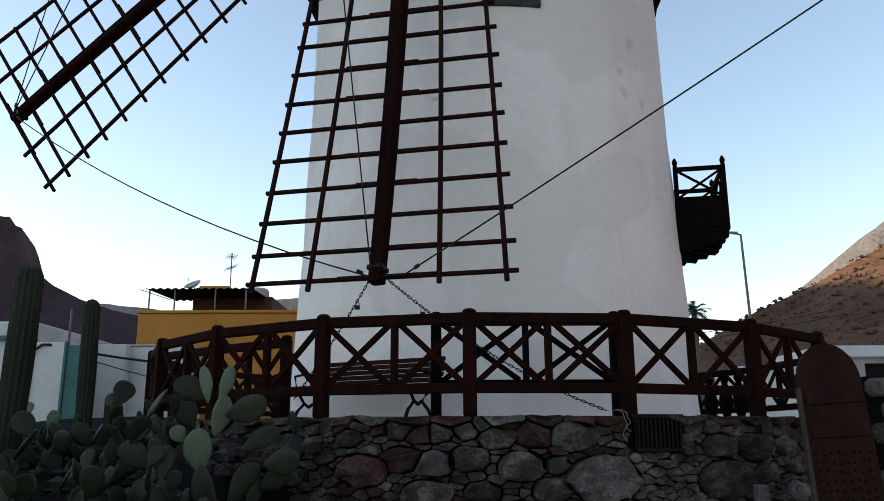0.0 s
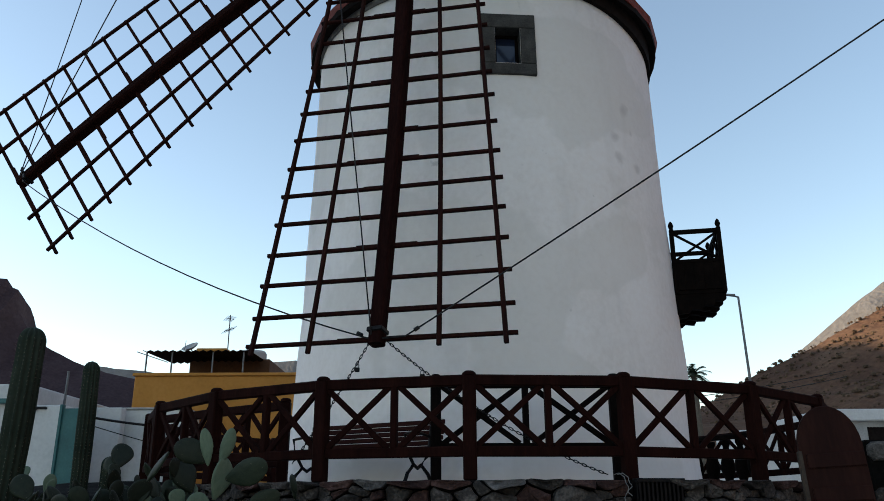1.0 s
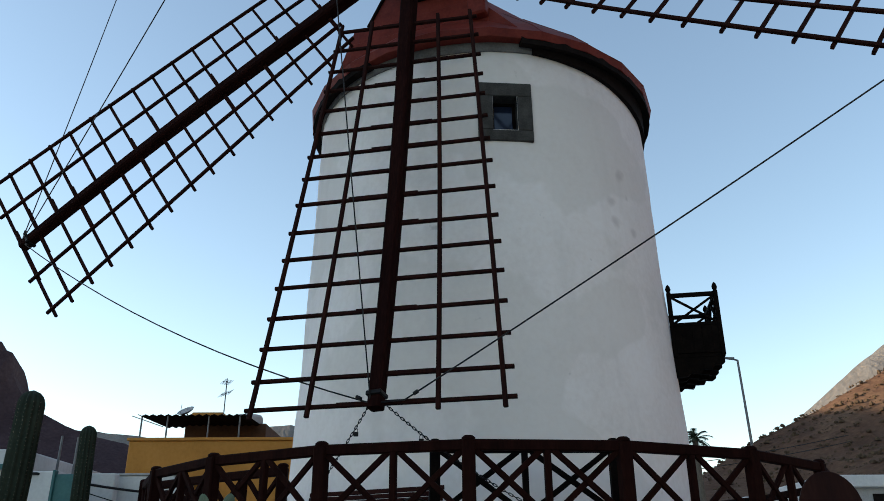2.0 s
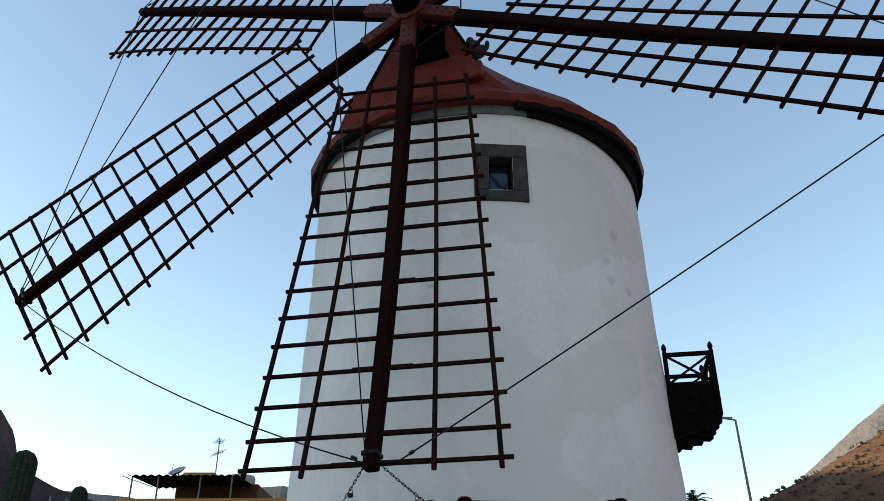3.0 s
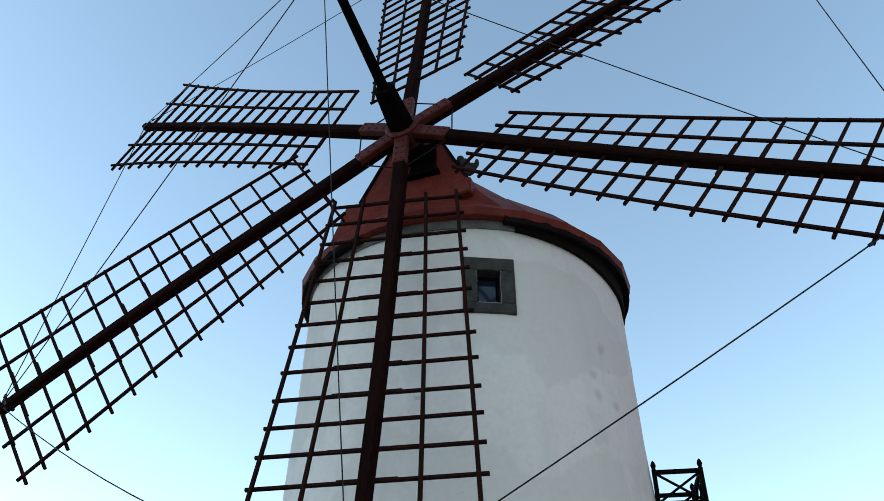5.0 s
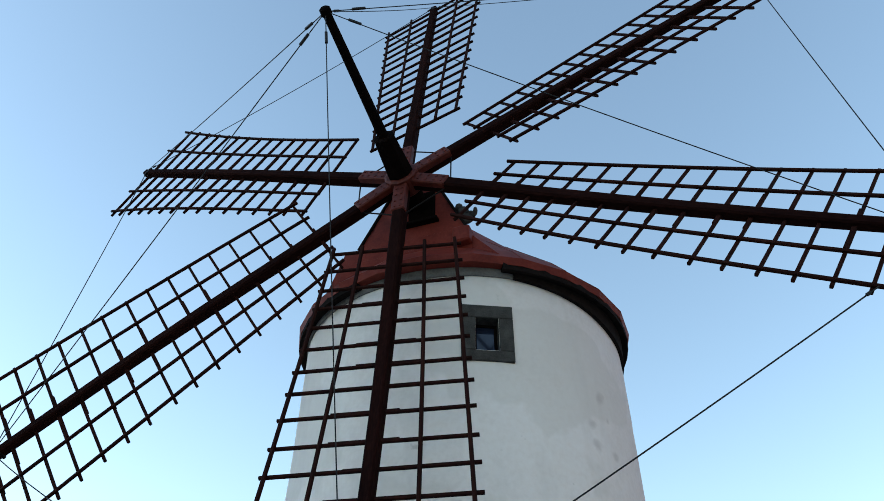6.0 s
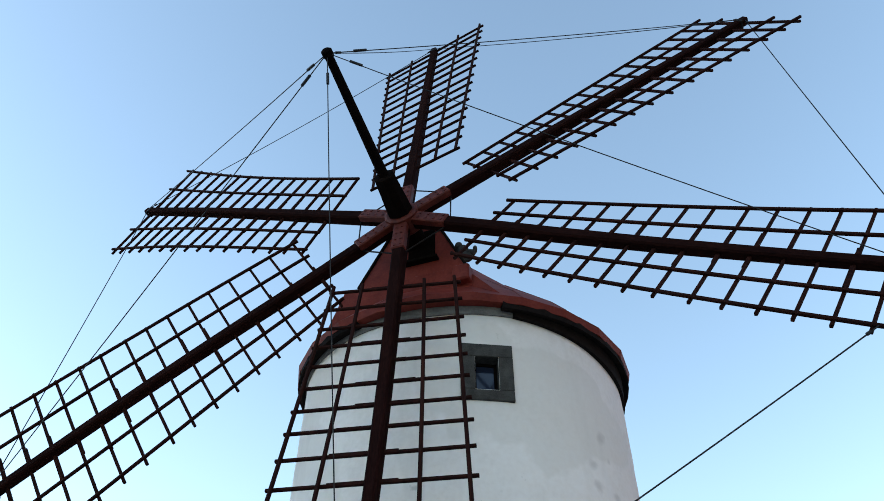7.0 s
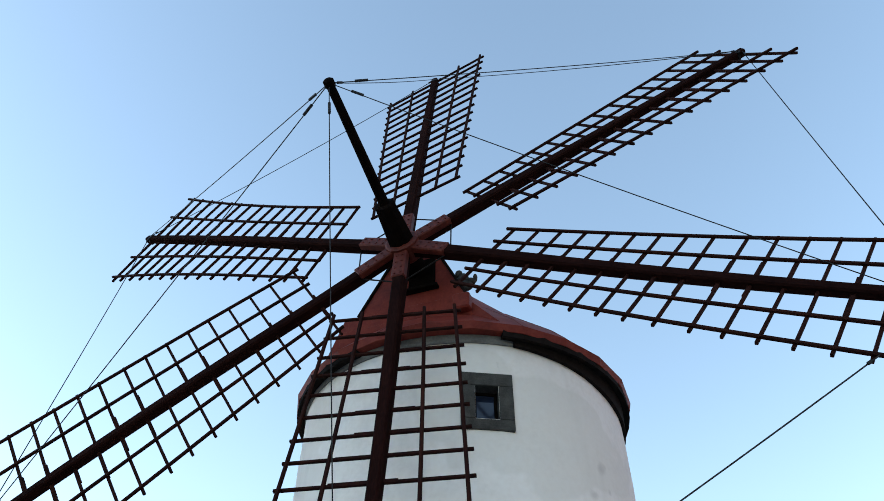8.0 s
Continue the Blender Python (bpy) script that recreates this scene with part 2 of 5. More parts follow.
def frame_of(p0, p1, up=(0, 0, 1)):
    """Rotation whose z runs from p0 to p1, its x lying across up."""
    z = (Vector(p1) - Vector(p0)).normalized()
    u = Vector(up)
    x = u.cross(z)
    if x.length < 1e-4:
        x = Vector((1, 0, 0)) - z * z.x
    x.normalize()
    return Matrix((x, z.cross(x), z)).transposed()


def beam(bm, p0, p1, w, h, up=(0, 0, 1), w1=None, h1=None, bev=0.15):
    """A timber with chamfered edges from p0 to p1: w across up, h along up; it may taper to w1, h1."""
    p0, p1 = Vector(p0), Vector(p1)
    r = frame_of(p0, p1, up)
    w1, h1 = w1 or w, h1 or h
    rings = []
    for p, a, b in ((p0, w, h), (p1, w1, h1)):
        c = min(a, b) * bev
        pts = [(-a / 2 + c, -b / 2), (a / 2 - c, -b / 2), (a / 2, -b / 2 + c), (a / 2, b / 2 - c), (a / 2 - c, b / 2), (-a / 2 + c, b / 2), (-a / 2, b / 2 - c), (-a / 2, -b / 2 + c)]
        rings.append([bm.verts.new(p + r @ Vector((x, y, 0))) for x, y in pts])
    for i in range(8):
        j = (i + 1) % 8
        bm.faces.new((rings[0][i], rings[0][j], rings[1][j], rings[1][i]))
    bm.faces.new(rings[0][::-1])
    bm.faces.new(rings[1])
    return bm


def box(bm, x0, x1, y0, y1, z0, z1, bev=0.0):
    made = bmesh.ops.create_cube(bm, size=1, matrix=Matrix.Translation(((x0 + x1) / 2, (y0 + y1) / 2, (z0 + z1) / 2)) @ Matrix.Diagonal((x1 - x0, y1 - y0, z1 - z0, 1)))
    if bev:
        vs = set(made["verts"])
        bmesh.ops.bevel(bm, geom=[e for e in bm.edges if e.verts[0] in vs and e.verts[1] in vs], offset=bev, segments=1, affect='EDGES')
    return bm


def lathe(bm, profile, n=24, centre=(0, 0), closed=True):
    """Turn (radius, z) pairs about a vertical axis."""
    rings = [[bm.verts.new((centre[0] + r * math.cos(2 * math.pi * i / n), centre[1] + r * math.sin(2 * math.pi * i / n), z)) for i in range(n)] for r, z in profile]
    for a, b in zip(rings, rings[1:]):
        for i in range(n):
            j = (i + 1) % n
            bm.faces.new((a[i], a[j], b[j], b[i]))
    if closed:
        bm.faces.new(rings[0][::-1])
        bm.faces.new(rings[-1])
    return bm


def tube(bm, pts, radius, n=6, r1=None):
    """A round rod along points."""
    pts = [Vector(p) for p in pts]
    rings = []
    for i, p in enumerate(pts):
        d = pts[min(i + 1, len(pts) - 1)] - pts[max(i - 1, 0)]
        r = frame_of((0, 0, 0), d, (0.13, 0.21, 0.97))
        rad = radius if r1 is None else radius + (r1 - radius) * i / (len(pts) - 1)
        rings.append([bm.verts.new(p + r @ Vector((rad * math.cos(2 * math.pi * k / n), rad * math.sin(2 * math.pi * k / n), 0))) for k in range(n)])
    for a, b in zip(rings, rings[1:]):
        for k in range(n):
            bm.faces.new((a[k], a[(k + 1) % n], b[(k + 1) % n], b[k]))
    bm.faces.new(rings[0][::-1])
    bm.faces.new(rings[-1])
    return bm


def sagging(a, b, sag, n=14):
    a, b = Vector(a), Vector(b)
    return [a.lerp(b, i / n) - Vector((0, 0, sag * 4 * (i / n) * (1 - i / n))) for i in range(n + 1)]


# ---- ground and hills ----
bm = bmesh.new()
xs = [-3000, -1200, -500, -200, -80] + [-40 + 4 * i for i in range(21)] + [80, 200, 500, 1200, 3000]
ys = [-3000, -1000, -300, -100, -40] + [-20 + 4 * i for i in range(21)] + [100, 200, 400, 900, 3000]
grid = [[bm.verts.new((x, y, 0.06 * noise.noise(Vector((x * 0.2, y * 0.2, 0))) if abs(x) < 60 and 1 < abs(y) < 60 else 0)) for x in xs] for y in ys]
for a, b in zip(grid, grid[1:]):
    for i in range(len(xs) - 1):
        bm.faces.new((a[i], a[i + 1], b[i + 1], b[i]))
tagged(part("ground", bm, DIRT), "pale dusty ground round the stone terrace", "ground", kind="structure")


def ridge(name, mat, label, crest, spread_front, spread_back, rough, step=6.0, rows=26, steep=1.0, cliff=0.0, seed=0.0):
    """A hill whose crest runs through (x, y, height) points; flanks fall to the ground before and behind it."""
    bm = bmesh.new()
    pts = []
    for (a, b) in zip(crest, crest[1:]):
        a, b = Vector(a), Vector(b)
        n = max(2, int((b - a).length / step))
        pts += [a.lerp(b, i / n) for i in range(n)]
    pts.append(Vector(crest[-1]))
    cols = []
    for i, p in enumerate(pts):
        d = pts[min(i + 3, len(pts) - 1)] - pts[max(i - 3, 0)]
        across = Vector((d.y, -d.x, 0)).normalized()
        col = []
        for r in range(-rows, rows // 2 + 1):
            t = r / rows if r < 0 else r / (rows // 2)
            off = t * (spread_front if t < 0 else spread_back)
            f = (1 - abs(t)) ** steep
            if cliff and t < 0:
                f = f * (1 - cliff) + cliff * (1.0 if t > -0.12 else max(0.0, 1 - (-t - 0.12) * 1.4) ** 2)
            q = p - across * off * -1
            v = Vector((q.x, q.y, 0))
            nz = noise.fractal(Vector((q.x, q.y, seed)) / (rough * 9), 0.9, 2.1, 7)
            gully = abs(noise.noise(Vector((q.x * 0.9, q.y * 0.25, seed)) / (rough * 4)))
            v.z = max(-2.0, p.z * f + (nz * rough - gully * rough * 0.8) * (0.25 + min(1.0, abs(t) * 3)) * (1 - abs(t) ** 3))
            col.append(bm.verts.new(v))
        cols.append(col)
    for a, b in zip(cols, cols[1:]):
        for r in range(len(a) - 1):
            bm.faces.new((a[r], a[r + 1], b[r + 1], b[r]))
    return tagged(part(name, bm, mat, smooth=False), label, "hill", kind="structure")


ridge("backdrop_hill_left", SHADEDROCK, "rocky mountain with a cliff edge, its shade in the dark colour",
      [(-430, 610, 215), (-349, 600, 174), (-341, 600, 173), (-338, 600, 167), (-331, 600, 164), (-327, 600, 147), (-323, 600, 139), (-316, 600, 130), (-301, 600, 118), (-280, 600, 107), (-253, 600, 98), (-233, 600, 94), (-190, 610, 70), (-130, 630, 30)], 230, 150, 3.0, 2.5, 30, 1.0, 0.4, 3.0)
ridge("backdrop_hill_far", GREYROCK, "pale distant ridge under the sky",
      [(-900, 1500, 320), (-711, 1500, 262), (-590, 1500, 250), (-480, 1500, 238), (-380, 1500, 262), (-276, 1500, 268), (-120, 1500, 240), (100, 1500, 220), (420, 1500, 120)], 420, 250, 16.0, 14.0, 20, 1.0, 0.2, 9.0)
ridge("backdrop_hill_right", BROWNHILL, "dry brown hillside with low scrub",
      [(60, 330, 12), (96, 300, 35), (120, 300, 48), (145, 300, 60), (173, 300, 75), (215, 300, 98), (290, 290, 130)], 200, 160, 3.2, 2.5, 40, 0.9, 0.0, 5.0)
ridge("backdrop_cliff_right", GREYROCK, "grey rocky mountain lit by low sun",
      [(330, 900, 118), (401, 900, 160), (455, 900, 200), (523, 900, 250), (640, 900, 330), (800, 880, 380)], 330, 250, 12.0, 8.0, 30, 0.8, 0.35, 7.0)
# out of view; added to keep the low sun off the mill
ridge("backdrop_unseen_hill_west", SHADEDROCK, "unseen high valley side added to shade the place",
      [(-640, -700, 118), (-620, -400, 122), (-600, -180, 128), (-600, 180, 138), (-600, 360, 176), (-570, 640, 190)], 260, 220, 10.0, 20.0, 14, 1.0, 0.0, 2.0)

# never in view; added to cut sky light on the tower's right
ridge("backdrop_unseen_hill_east", BROWNHILL, "unseen dry valley side added to block low sky on the right",
      [(420, -700, 210), (380, -250, 230), (360, 60, 210), (330, 200, 160)], 200, 220, 9.0, 20.0, 14, 1.0, 0.0, 4.0)

# scrub dots on the brown slope
rng = random.Random(5)
bm = bmesh.new()
hill = bpy.data.objects["backdrop_hill_right"]
hv = [v.co.copy() for v in hill.data.vertices if v.co.z > 6 and v.co.y < 310 and v.co.x > 60]
ball = [(math.cos(a) * math.cos(e), math.sin(a) * math.cos(e), math.sin(e)) for e in (-0.4, 0.5) for a in [i * math.pi / 3 for i in range(6)]] + [(0, 0, 1)]
for _ in range(9000):
    v = rng.choice(hv)
    q = rng.random()
    size = 0.25 + 0.7 * q * q * q
    at = v + Vector((rng.uniform(-2, 2), rng.uniform(-2, 2), 0))
    w = [bm.verts.new(at + Vector(p) * size * rng.uniform(0.7, 1.2)) for p in ball]
    for i in range(6):
        bm.faces.new((w[i], w[(i + 1) % 6], w[6 + (i + 1) % 6], w[6 + i]))
        bm.faces.new((w[6 + i], w[6 + (i + 1) % 6], w[12]))
tagged(part("scrub", bm, SCRUB), "low dry bushes on the brown hillside", "bush", kind="stuff")

# ---- windmill tower ----
CX, CY = 0.807, 13.399                     # axis of the tower
ZT = 1.82                                # terrace level
ZE = 9.30                                # underside of the ring beam


def radius_at(z):
    return 3.375 - 0.0437 * z + 0.0009 * z * z + 0.04 * math.exp(-(z - ZT) / 0.8)


mill = thing("windmill", "round whitewashed stone windmill with red conical cap", "windmill", m=pose(CX, CY, 0))
W_A0, W_A1, W_Z0, W_Z1 = radians(0.45), radians(7.55), 7.905, 8.535     # window opening, angle from -y
bm = bmesh.new()
angs = sorted([2 * math.pi * i / 120 for i in range(120) if not (W_A0 - 0.01 < 2 * math.pi * i / 120 < W_A1 + 0.01) and 2 * math.pi * i / 120 < 2 * math.pi + W_A0 - 0.01] + [W_A1, 2 * math.pi + W_A0])
zs = sorted([ZT - 0.3 + i * 0.2 for i in range(39)] + [W_Z0, W_Z1])
zs = [z for z in zs if z <= ZE] + [ZE + 0.12]
wall_rings = []
for z in zs:
    ring = []
    for a in angs:
        r = radius_at(z) + 0.022 * noise.noise(Vector((math.sin(a) * 2.2, math.cos(a) * 2.2, z * 0.7))) + 0.008 * noise.noise(Vector((math.sin(a) * 9, math.cos(a) * 9, z * 3)))
        ring.append(bm.verts.new((r * math.sin(a), -r * math.cos(a), z)))
    wall_rings.append(ring)
na = len(angs)
gap = angs.index(2 * math.pi + W_A0)
for k in range(len(zs) - 1):
    hole = W_Z0 - 1e-4 <= zs[k] < W_Z1 - 1e-4
    for i in range(na):
        if hole and i == gap:
            continue
        a, b = wall_rings[k], wall_rings[k + 1]
        bm.faces.new((a[i], a[(i + 1) % na], b[(i + 1) % na], b[i]))
bm.faces.new(wall_rings[-1])
part("tower_wall", bm, PLASTER, mill, "uneven white limewashed plaster with grey stains", smooth=True)

# window: stone surround, reveal, frame and pane
wa = (W_A0 + W_A1) / 2
wr = radius_at(8.2)
win = new("window")
win.parent = mill
win.matrix_basis = Matrix.Translation((wr * math.sin(wa), -wr * math.cos(wa), 8.2)) @ Matrix.Rotation(wa, 4, 'Z') @ Matrix.Rotation(radians(-2.3), 4, 'X')
tagged(win, "small square window in a dark stone surround")
ow, oh = wr * (W_A1 - W_A0) / 2, (W_Z1 - W_Z0) / 2
SW, SH0, SH1 = 0.235, 0.19, 0.245
for nm, x0, x1, z0, z1 in (("lintel", -ow - SW, ow + SW, oh, oh + SH1), ("window_sill", -ow - SW, ow + SW, -oh - SH0, -oh), ("jamb", -ow - SW, -ow - 0.004, -oh + 0.004, oh - 0.004), ("jamb", ow + 0.004, ow + SW, -oh + 0.004, oh - 0.004)):
    part(nm, box(bmesh.new(), x0, x1, -0.022, 0.34, z0, z1, 0.01), WINSTONE, win)
bm = bmesh.new()
for x0, x1, z0, z1 in ((-ow, -ow + 0.045, -oh, oh), (ow - 0.045, ow, -oh, oh), (-ow, ow, -oh, -oh + 0.045), (-ow, ow, oh - 0.045, oh)):
    box(bm, x0, x1, 0.20, 0.25, z0, z1)
part("window_frame", bm, DARKWOOD, win)
part("pane", box(bmesh.new(), -ow + 0.03, ow - 0.03, 0.225, 0.235, -oh + 0.03, oh - 0.03), GLASS, win)

# ring beam, eaves and conical cap
RE = 3.25


def ring_sector(bm, a0, a1, n, profile):
    """Turn a closed (radius, z) outline from angle a0 to a1 (degrees from -y); profile(a) gives the outline at each angle."""
    rings = []
    for i in range(n + 1):
        a = radians(a0 + (a1 - a0) * i / n)
        rings.append([bm.verts.new((r * math.sin(a), -r * math.cos(a), z)) for r, z in profile(a)])
    k = len(rings[0])
    for p, q in zip(rings, rings[1:]):
        for i in range(k):
            bm.faces.new((p[i], p[(i + 1) % k], q[(i + 1) % k], q[i]))
    bm.faces.new(rings[0][::-1])
    bm.faces.new(rings[-1])
    return bm


def shade_bottom(a):
    """The painted shade band under the eaves reaches lower on the flank than over the front."""
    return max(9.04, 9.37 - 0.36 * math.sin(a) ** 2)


part("ring_beam", lathe(bmesh.new(), [(2.6, ZE + 0.06), (radius_at(ZE) + 0.03, ZE + 0.06), (radius_at(ZE) + 0.045, ZE + 0.09), (radius_at(ZE) + 0.04, ZE + 0.32), (2.6, ZE + 0.32)], 96), RINGSTONE, mill, "grey stone ring under the eaves", smooth=False)
# dark band stands in for the eaves' shade on the stone ring
part("eaves_shade", ring_sector(bmesh.new(), 13, 140, 44, lambda a: [(radius_at(ZE) - 0.1, shade_bottom(a)), (radius_at(ZE) + 0.075, shade_bottom(a)), (radius_at(ZE) + 0.085, ZE + 0.26), (radius_at(ZE) - 0.1, ZE + 0.26)]), BOARDSHADE, mill, "dark band for the shade on the ring below the eaves")
# the overhang's shade is put into this underside's colour
part("eaves_board", ring_sector(bmesh.new(), 9, 322, 46, lambda a: [(2.9, ZE + 0.20), (RE - 0.03, ZE + 0.12), (RE, ZE + 0.12), (RE, ZE + 0.27), (2.9, ZE + 0.34)]), BOARDSHADE, mill, "underside of the eaves, its shade in the dark colour")
AP = 12.95
bm = bmesh.new()
nseg = 24
rings = []
for r, z in ((RE + 0.02, ZE + 0.22), (RE + 0.05, ZE + 0.36), (RE - 0.33, ZE + 0.78), (1.6, ZE + 2.04), (0.12, AP)):
    rings.append([bm.verts.new((r * math.cos(2 * math.pi * i / nseg), r * math.sin(2 * math.pi * i / nseg), z + 0.012 * noise.noise(Vector((i * 1.7, r, 0))))) for i in range(nseg)])
for a, b in zip(rings, rings[1:]):
    for i in range(nseg):
        bm.faces.new((a[i], a[(i + 1) % nseg], b[(i + 1) % nseg], b[i]))
bm.faces.new(rings[-1])
bm.faces.new(rings[0][::-1])
part("cap_roof", bm, REDPAINT, mill, "red painted sheet roof of low cone shape")
# lapped seams between the roof sheets
for i in range(nseg):
    t = 2 * math.pi * i / nseg
    bm = bmesh.new()
    for (r0, z0), (r1, z1) in zip(((RE + 0.03, ZE + 0.375), (RE - 0.33, ZE + 0.78)), ((RE - 0.33, ZE + 0.78), (1.6, ZE + 2.04))):
        beam(bm, (r0 * math.cos(t), r0 * math.sin(t), z0), (r1 * math.cos(t), r1 * math.sin(t), z1), 0.03, 0.014)
    part("roof_seam", bm, REDPAINT, mill)

# rotor frame
HUB = Vector((-0.435, 10.393, 11.557))
AX = Vector((-0.3710, -0.9004, 0.2273)).normalized()       # from the hub towards the front
RIGHT = Vector((0.9246, -0.3809, 0)).normalized()
UP = AX.cross(RIGHT) * -1
if UP.z < 0:
    UP = -UP
PHASE, ARM = -0.0556, 8.414
FH = Vector((AX.x, AX.y, 0)).normalized()               # level front direction

# dormer that carries the shaft
DB = HUB - FH * 0.55
dm = Matrix((RIGHT, -FH, Vector((0, 0, 1)))).transposed().to_4x4()
dm.translation = Vector((DB.x - CX, DB.y - CY, 0))
dormer = new("dormer")
dormer.parent = mill
dormer.matrix_basis = dm
tagged(dormer, "steep red boarded dormer with a dark shaft opening")
bm = bmesh.new()
zb = ZE + 0.30
front = [(-1.62, 0.0, zb), (1.64, 0.0, zb), (1.64, 0.0, 9.78), (1.10, 0.0, 10.40), (0.54, 0.0, 11.55), (0.40, 0.0, 11.85), (-0.42, 0.0, 11.85), (-0.55, 0.0, 11.61), (-1.09, 0.0, 10.60), (-1.38, 0.0, 10.62), (-1.66, 0.0, 9.86)]
back = [(x * 0.75, 1.7, z) for x, y, z in front]
fv, bv = [bm.verts.new(p) for p in front], [bm.verts.new(p) for p in back]
bm.faces.new(fv)
bm.faces.new(bv[::-1])
for i in range(len(fv)):
    bm.faces.new((fv[i], fv[(i + 1) % len(fv)], bv[(i + 1) % len(fv)], bv[i]))
part("dormer_wall", bm, REDPAINT, dormer)
for nm, p0, p1 in (("edge_board", (-1.11, -0.01, 10.60), (-0.42, -0.01, 11.90)), ("edge_board", (1.12, -0.01, 10.40), (0.40, -0.01, 11.90))):
    part(nm, beam(bmesh.new(), p0, p1, 0.05, 0.06, (0, 1, 0)), BOARDSHADE, dormer)
# flat boards of the apron, each lapping over the one below
for z0, z1, x0, x1, d in ((zb, 9.95, -1.55, 1.50, 0.012), (9.94, 10.30, -1.44, 1.14, 0.024), (10.29, 10.58, -1.30, 0.98, 0.016)):
    part("apron_board", box(bmesh.new(), x0, x1, -d, 0.05, z0, z1, 0.006), REDPAINT, dormer)
part("opening_board", box(bmesh.new(), -0.10, 0.42, -0.06, 0.5, 10.92, 11.62, 0.01), SPRITWOOD, dormer, "dark opening behind the hub")
part("sill_board", box(bmesh.new(), -0.16, 0.50, -0.14, 0.3, 10.86, 10.92, 0.01), DARKWOOD, dormer)
part("cap_block", box(bmesh.new(), 0.82, 1.14, -0.20, 0.15, 10.14, 10.48, 0.03), REDPAINT, dormer)

# ---- rotor ----
# local axes: x clockwise as seen from the front, y away from the viewer, z outwards along the arm
rotor = thing("windmill_rotor", "six-armed windmill rotor with open brown lattice sails", "windmill sails", m=Matrix.Translation(HUB))


# each arm's own small turn and forward lean
WEAR = [(0.0144, -0.0334), (-0.0349, -0.0343), (-0.0099, -0.0191), (0.0245, -0.0081), (0.0123, -0.0062), (-0.0007, -0.0335)]


def arm_matrix(k):
    turn, lean = WEAR[k]
    th = math.pi + k * math.pi / 3 + PHASE + turn
    u = RIGHT * math.sin(th) + UP * math.cos(th)
    c = RIGHT * math.cos(th) - UP * math.sin(th)
    u, n = u * math.cos(lean) + AX * math.sin(lean), AX * math.cos(lean) - u * math.sin(lean)
    return Matrix((c, -n, u)).transposed().to_4x4()


R_IN, R_OUT = 1.898, 8.344
NB = 16
# how the hand-made sails differ: clockwise and other half width, set angle (inner, outer, swell), bow of the arm, first and last bar
SAILS = [((1.132, 1.599, 0.052), (1.087, 1.591, -0.012), (0.199, 0.169, -0.007), 0.078, 1.94, 8.35),
         ((1.136, 1.540, 0.011), (0.880, 1.545, 0.113), (0.266, 0.298, -0.036), -0.051, 1.90, 8.42),
         ((1.193, 1.632, -0.009), (0.995, 1.478, 0.080), (0.126, 0.098, -0.104), -0.034, 2.00, 8.22),
         ((1.093, 1.512, 0.003), (1.057, 1.558, -0.002), (0.183, 0.192, 0.0), -0.005, 1.91, 8.34),
         ((1.161, 1.552, 0.005), (1.128, 1.584, -0.010), (0.181, 0.178, -0.002), -0.004, 1.92, 8.34),
         ((1.043, 1.552, 0.068), (1.048, 1.628, 0.072), (0.162, 0.181, 0.025), 0.044, 1.82, 8.42)]
# bar spacing: one wide bay past the middle, a narrow last one; no two sails quite alike
EVEN_BAYS = [0.45, 0.42, 0.43, 0.42, 0.42, 0.42, 0.42, 0.43, 0.49, 0.43, 0.43, 0.43, 0.43, 0.43, 0.36]
BAYS = {0: [0.41, 0.43, 0.40, 0.41, 0.43, 0.42, 0.42, 0.44, 0.48, 0.44, 0.44, 0.44, 0.44, 0.44, 0.37],
        1: [0.50, 0.43, 0.44, 0.43, 0.42, 0.43, 0.43, 0.42, 0.49, 0.43, 0.44, 0.43, 0.42, 0.45, 0.36],
        2: [0.45, 0.38, 0.44, 0.42, 0.41, 0.42, 0.41, 0.42, 0.47, 0.41, 0.41, 0.40, 0.42, 0.41, 0.35],
        5: [0.47, 0.44, 0.44, 0.43, 0.44, 0.43, 0.43, 0.44, 0.51, 0.44, 0.45, 0.43, 0.43, 0.43, 0.39]}


def blend(v, t):
    return v[0] + (v[1] - v[0]) * t + v[2] * 4 * t * (1 - t)


def sail_point(k, r, w, lift=0.0):
    """Point of sail k at radius r, w of the half width from the arm's line; the set angle brings the clockwise side forward."""
    wide, other, angle, bow = SAILS[k][:4]
    t = (r - R_IN) / (R_OUT - R_IN)
    x = w * blend(wide if w > 0 else other, t)
    b = blend(angle, t)
    return Vector((x * math.cos(b), -x * math.sin(b) + lift + bow * 4 * t * (1 - t), r))


def arm_timber(k):
    """The arm tapers outwards and carries the sail's bow."""
    bm = bmesh.new()
    rings = []
    for i in range(9):
        t = i / 8
        z = 0.15 + (ARM - 0.15) * t
        w, h = 0.235 - 0.07 * t, 0.25 - 0.08 * t
        c = w * 0.15
        y0 = sail_point(k, z, 0).y if z > R_IN else 0.0
        rings.append([bm.verts.new((x, y0 + y, z)) for x, y in ((-w / 2 + c, -h / 2), (w / 2 - c, -h / 2), (w / 2, -h / 2 + c), (w / 2, h / 2 - c), (w / 2 - c, h / 2), (-w / 2 + c, h / 2), (-w / 2, h / 2 - c), (-w / 2, -h / 2 + c))])
    for a, b in zip(rings, rings[1:]):
        for i in range(8):
            bm.faces.new((a[i], a[(i + 1) % 8], b[(i + 1) % 8], b[i]))
    bm.faces.new(rings[0][::-1])
    bm.faces.new(rings[-1])
    return bm


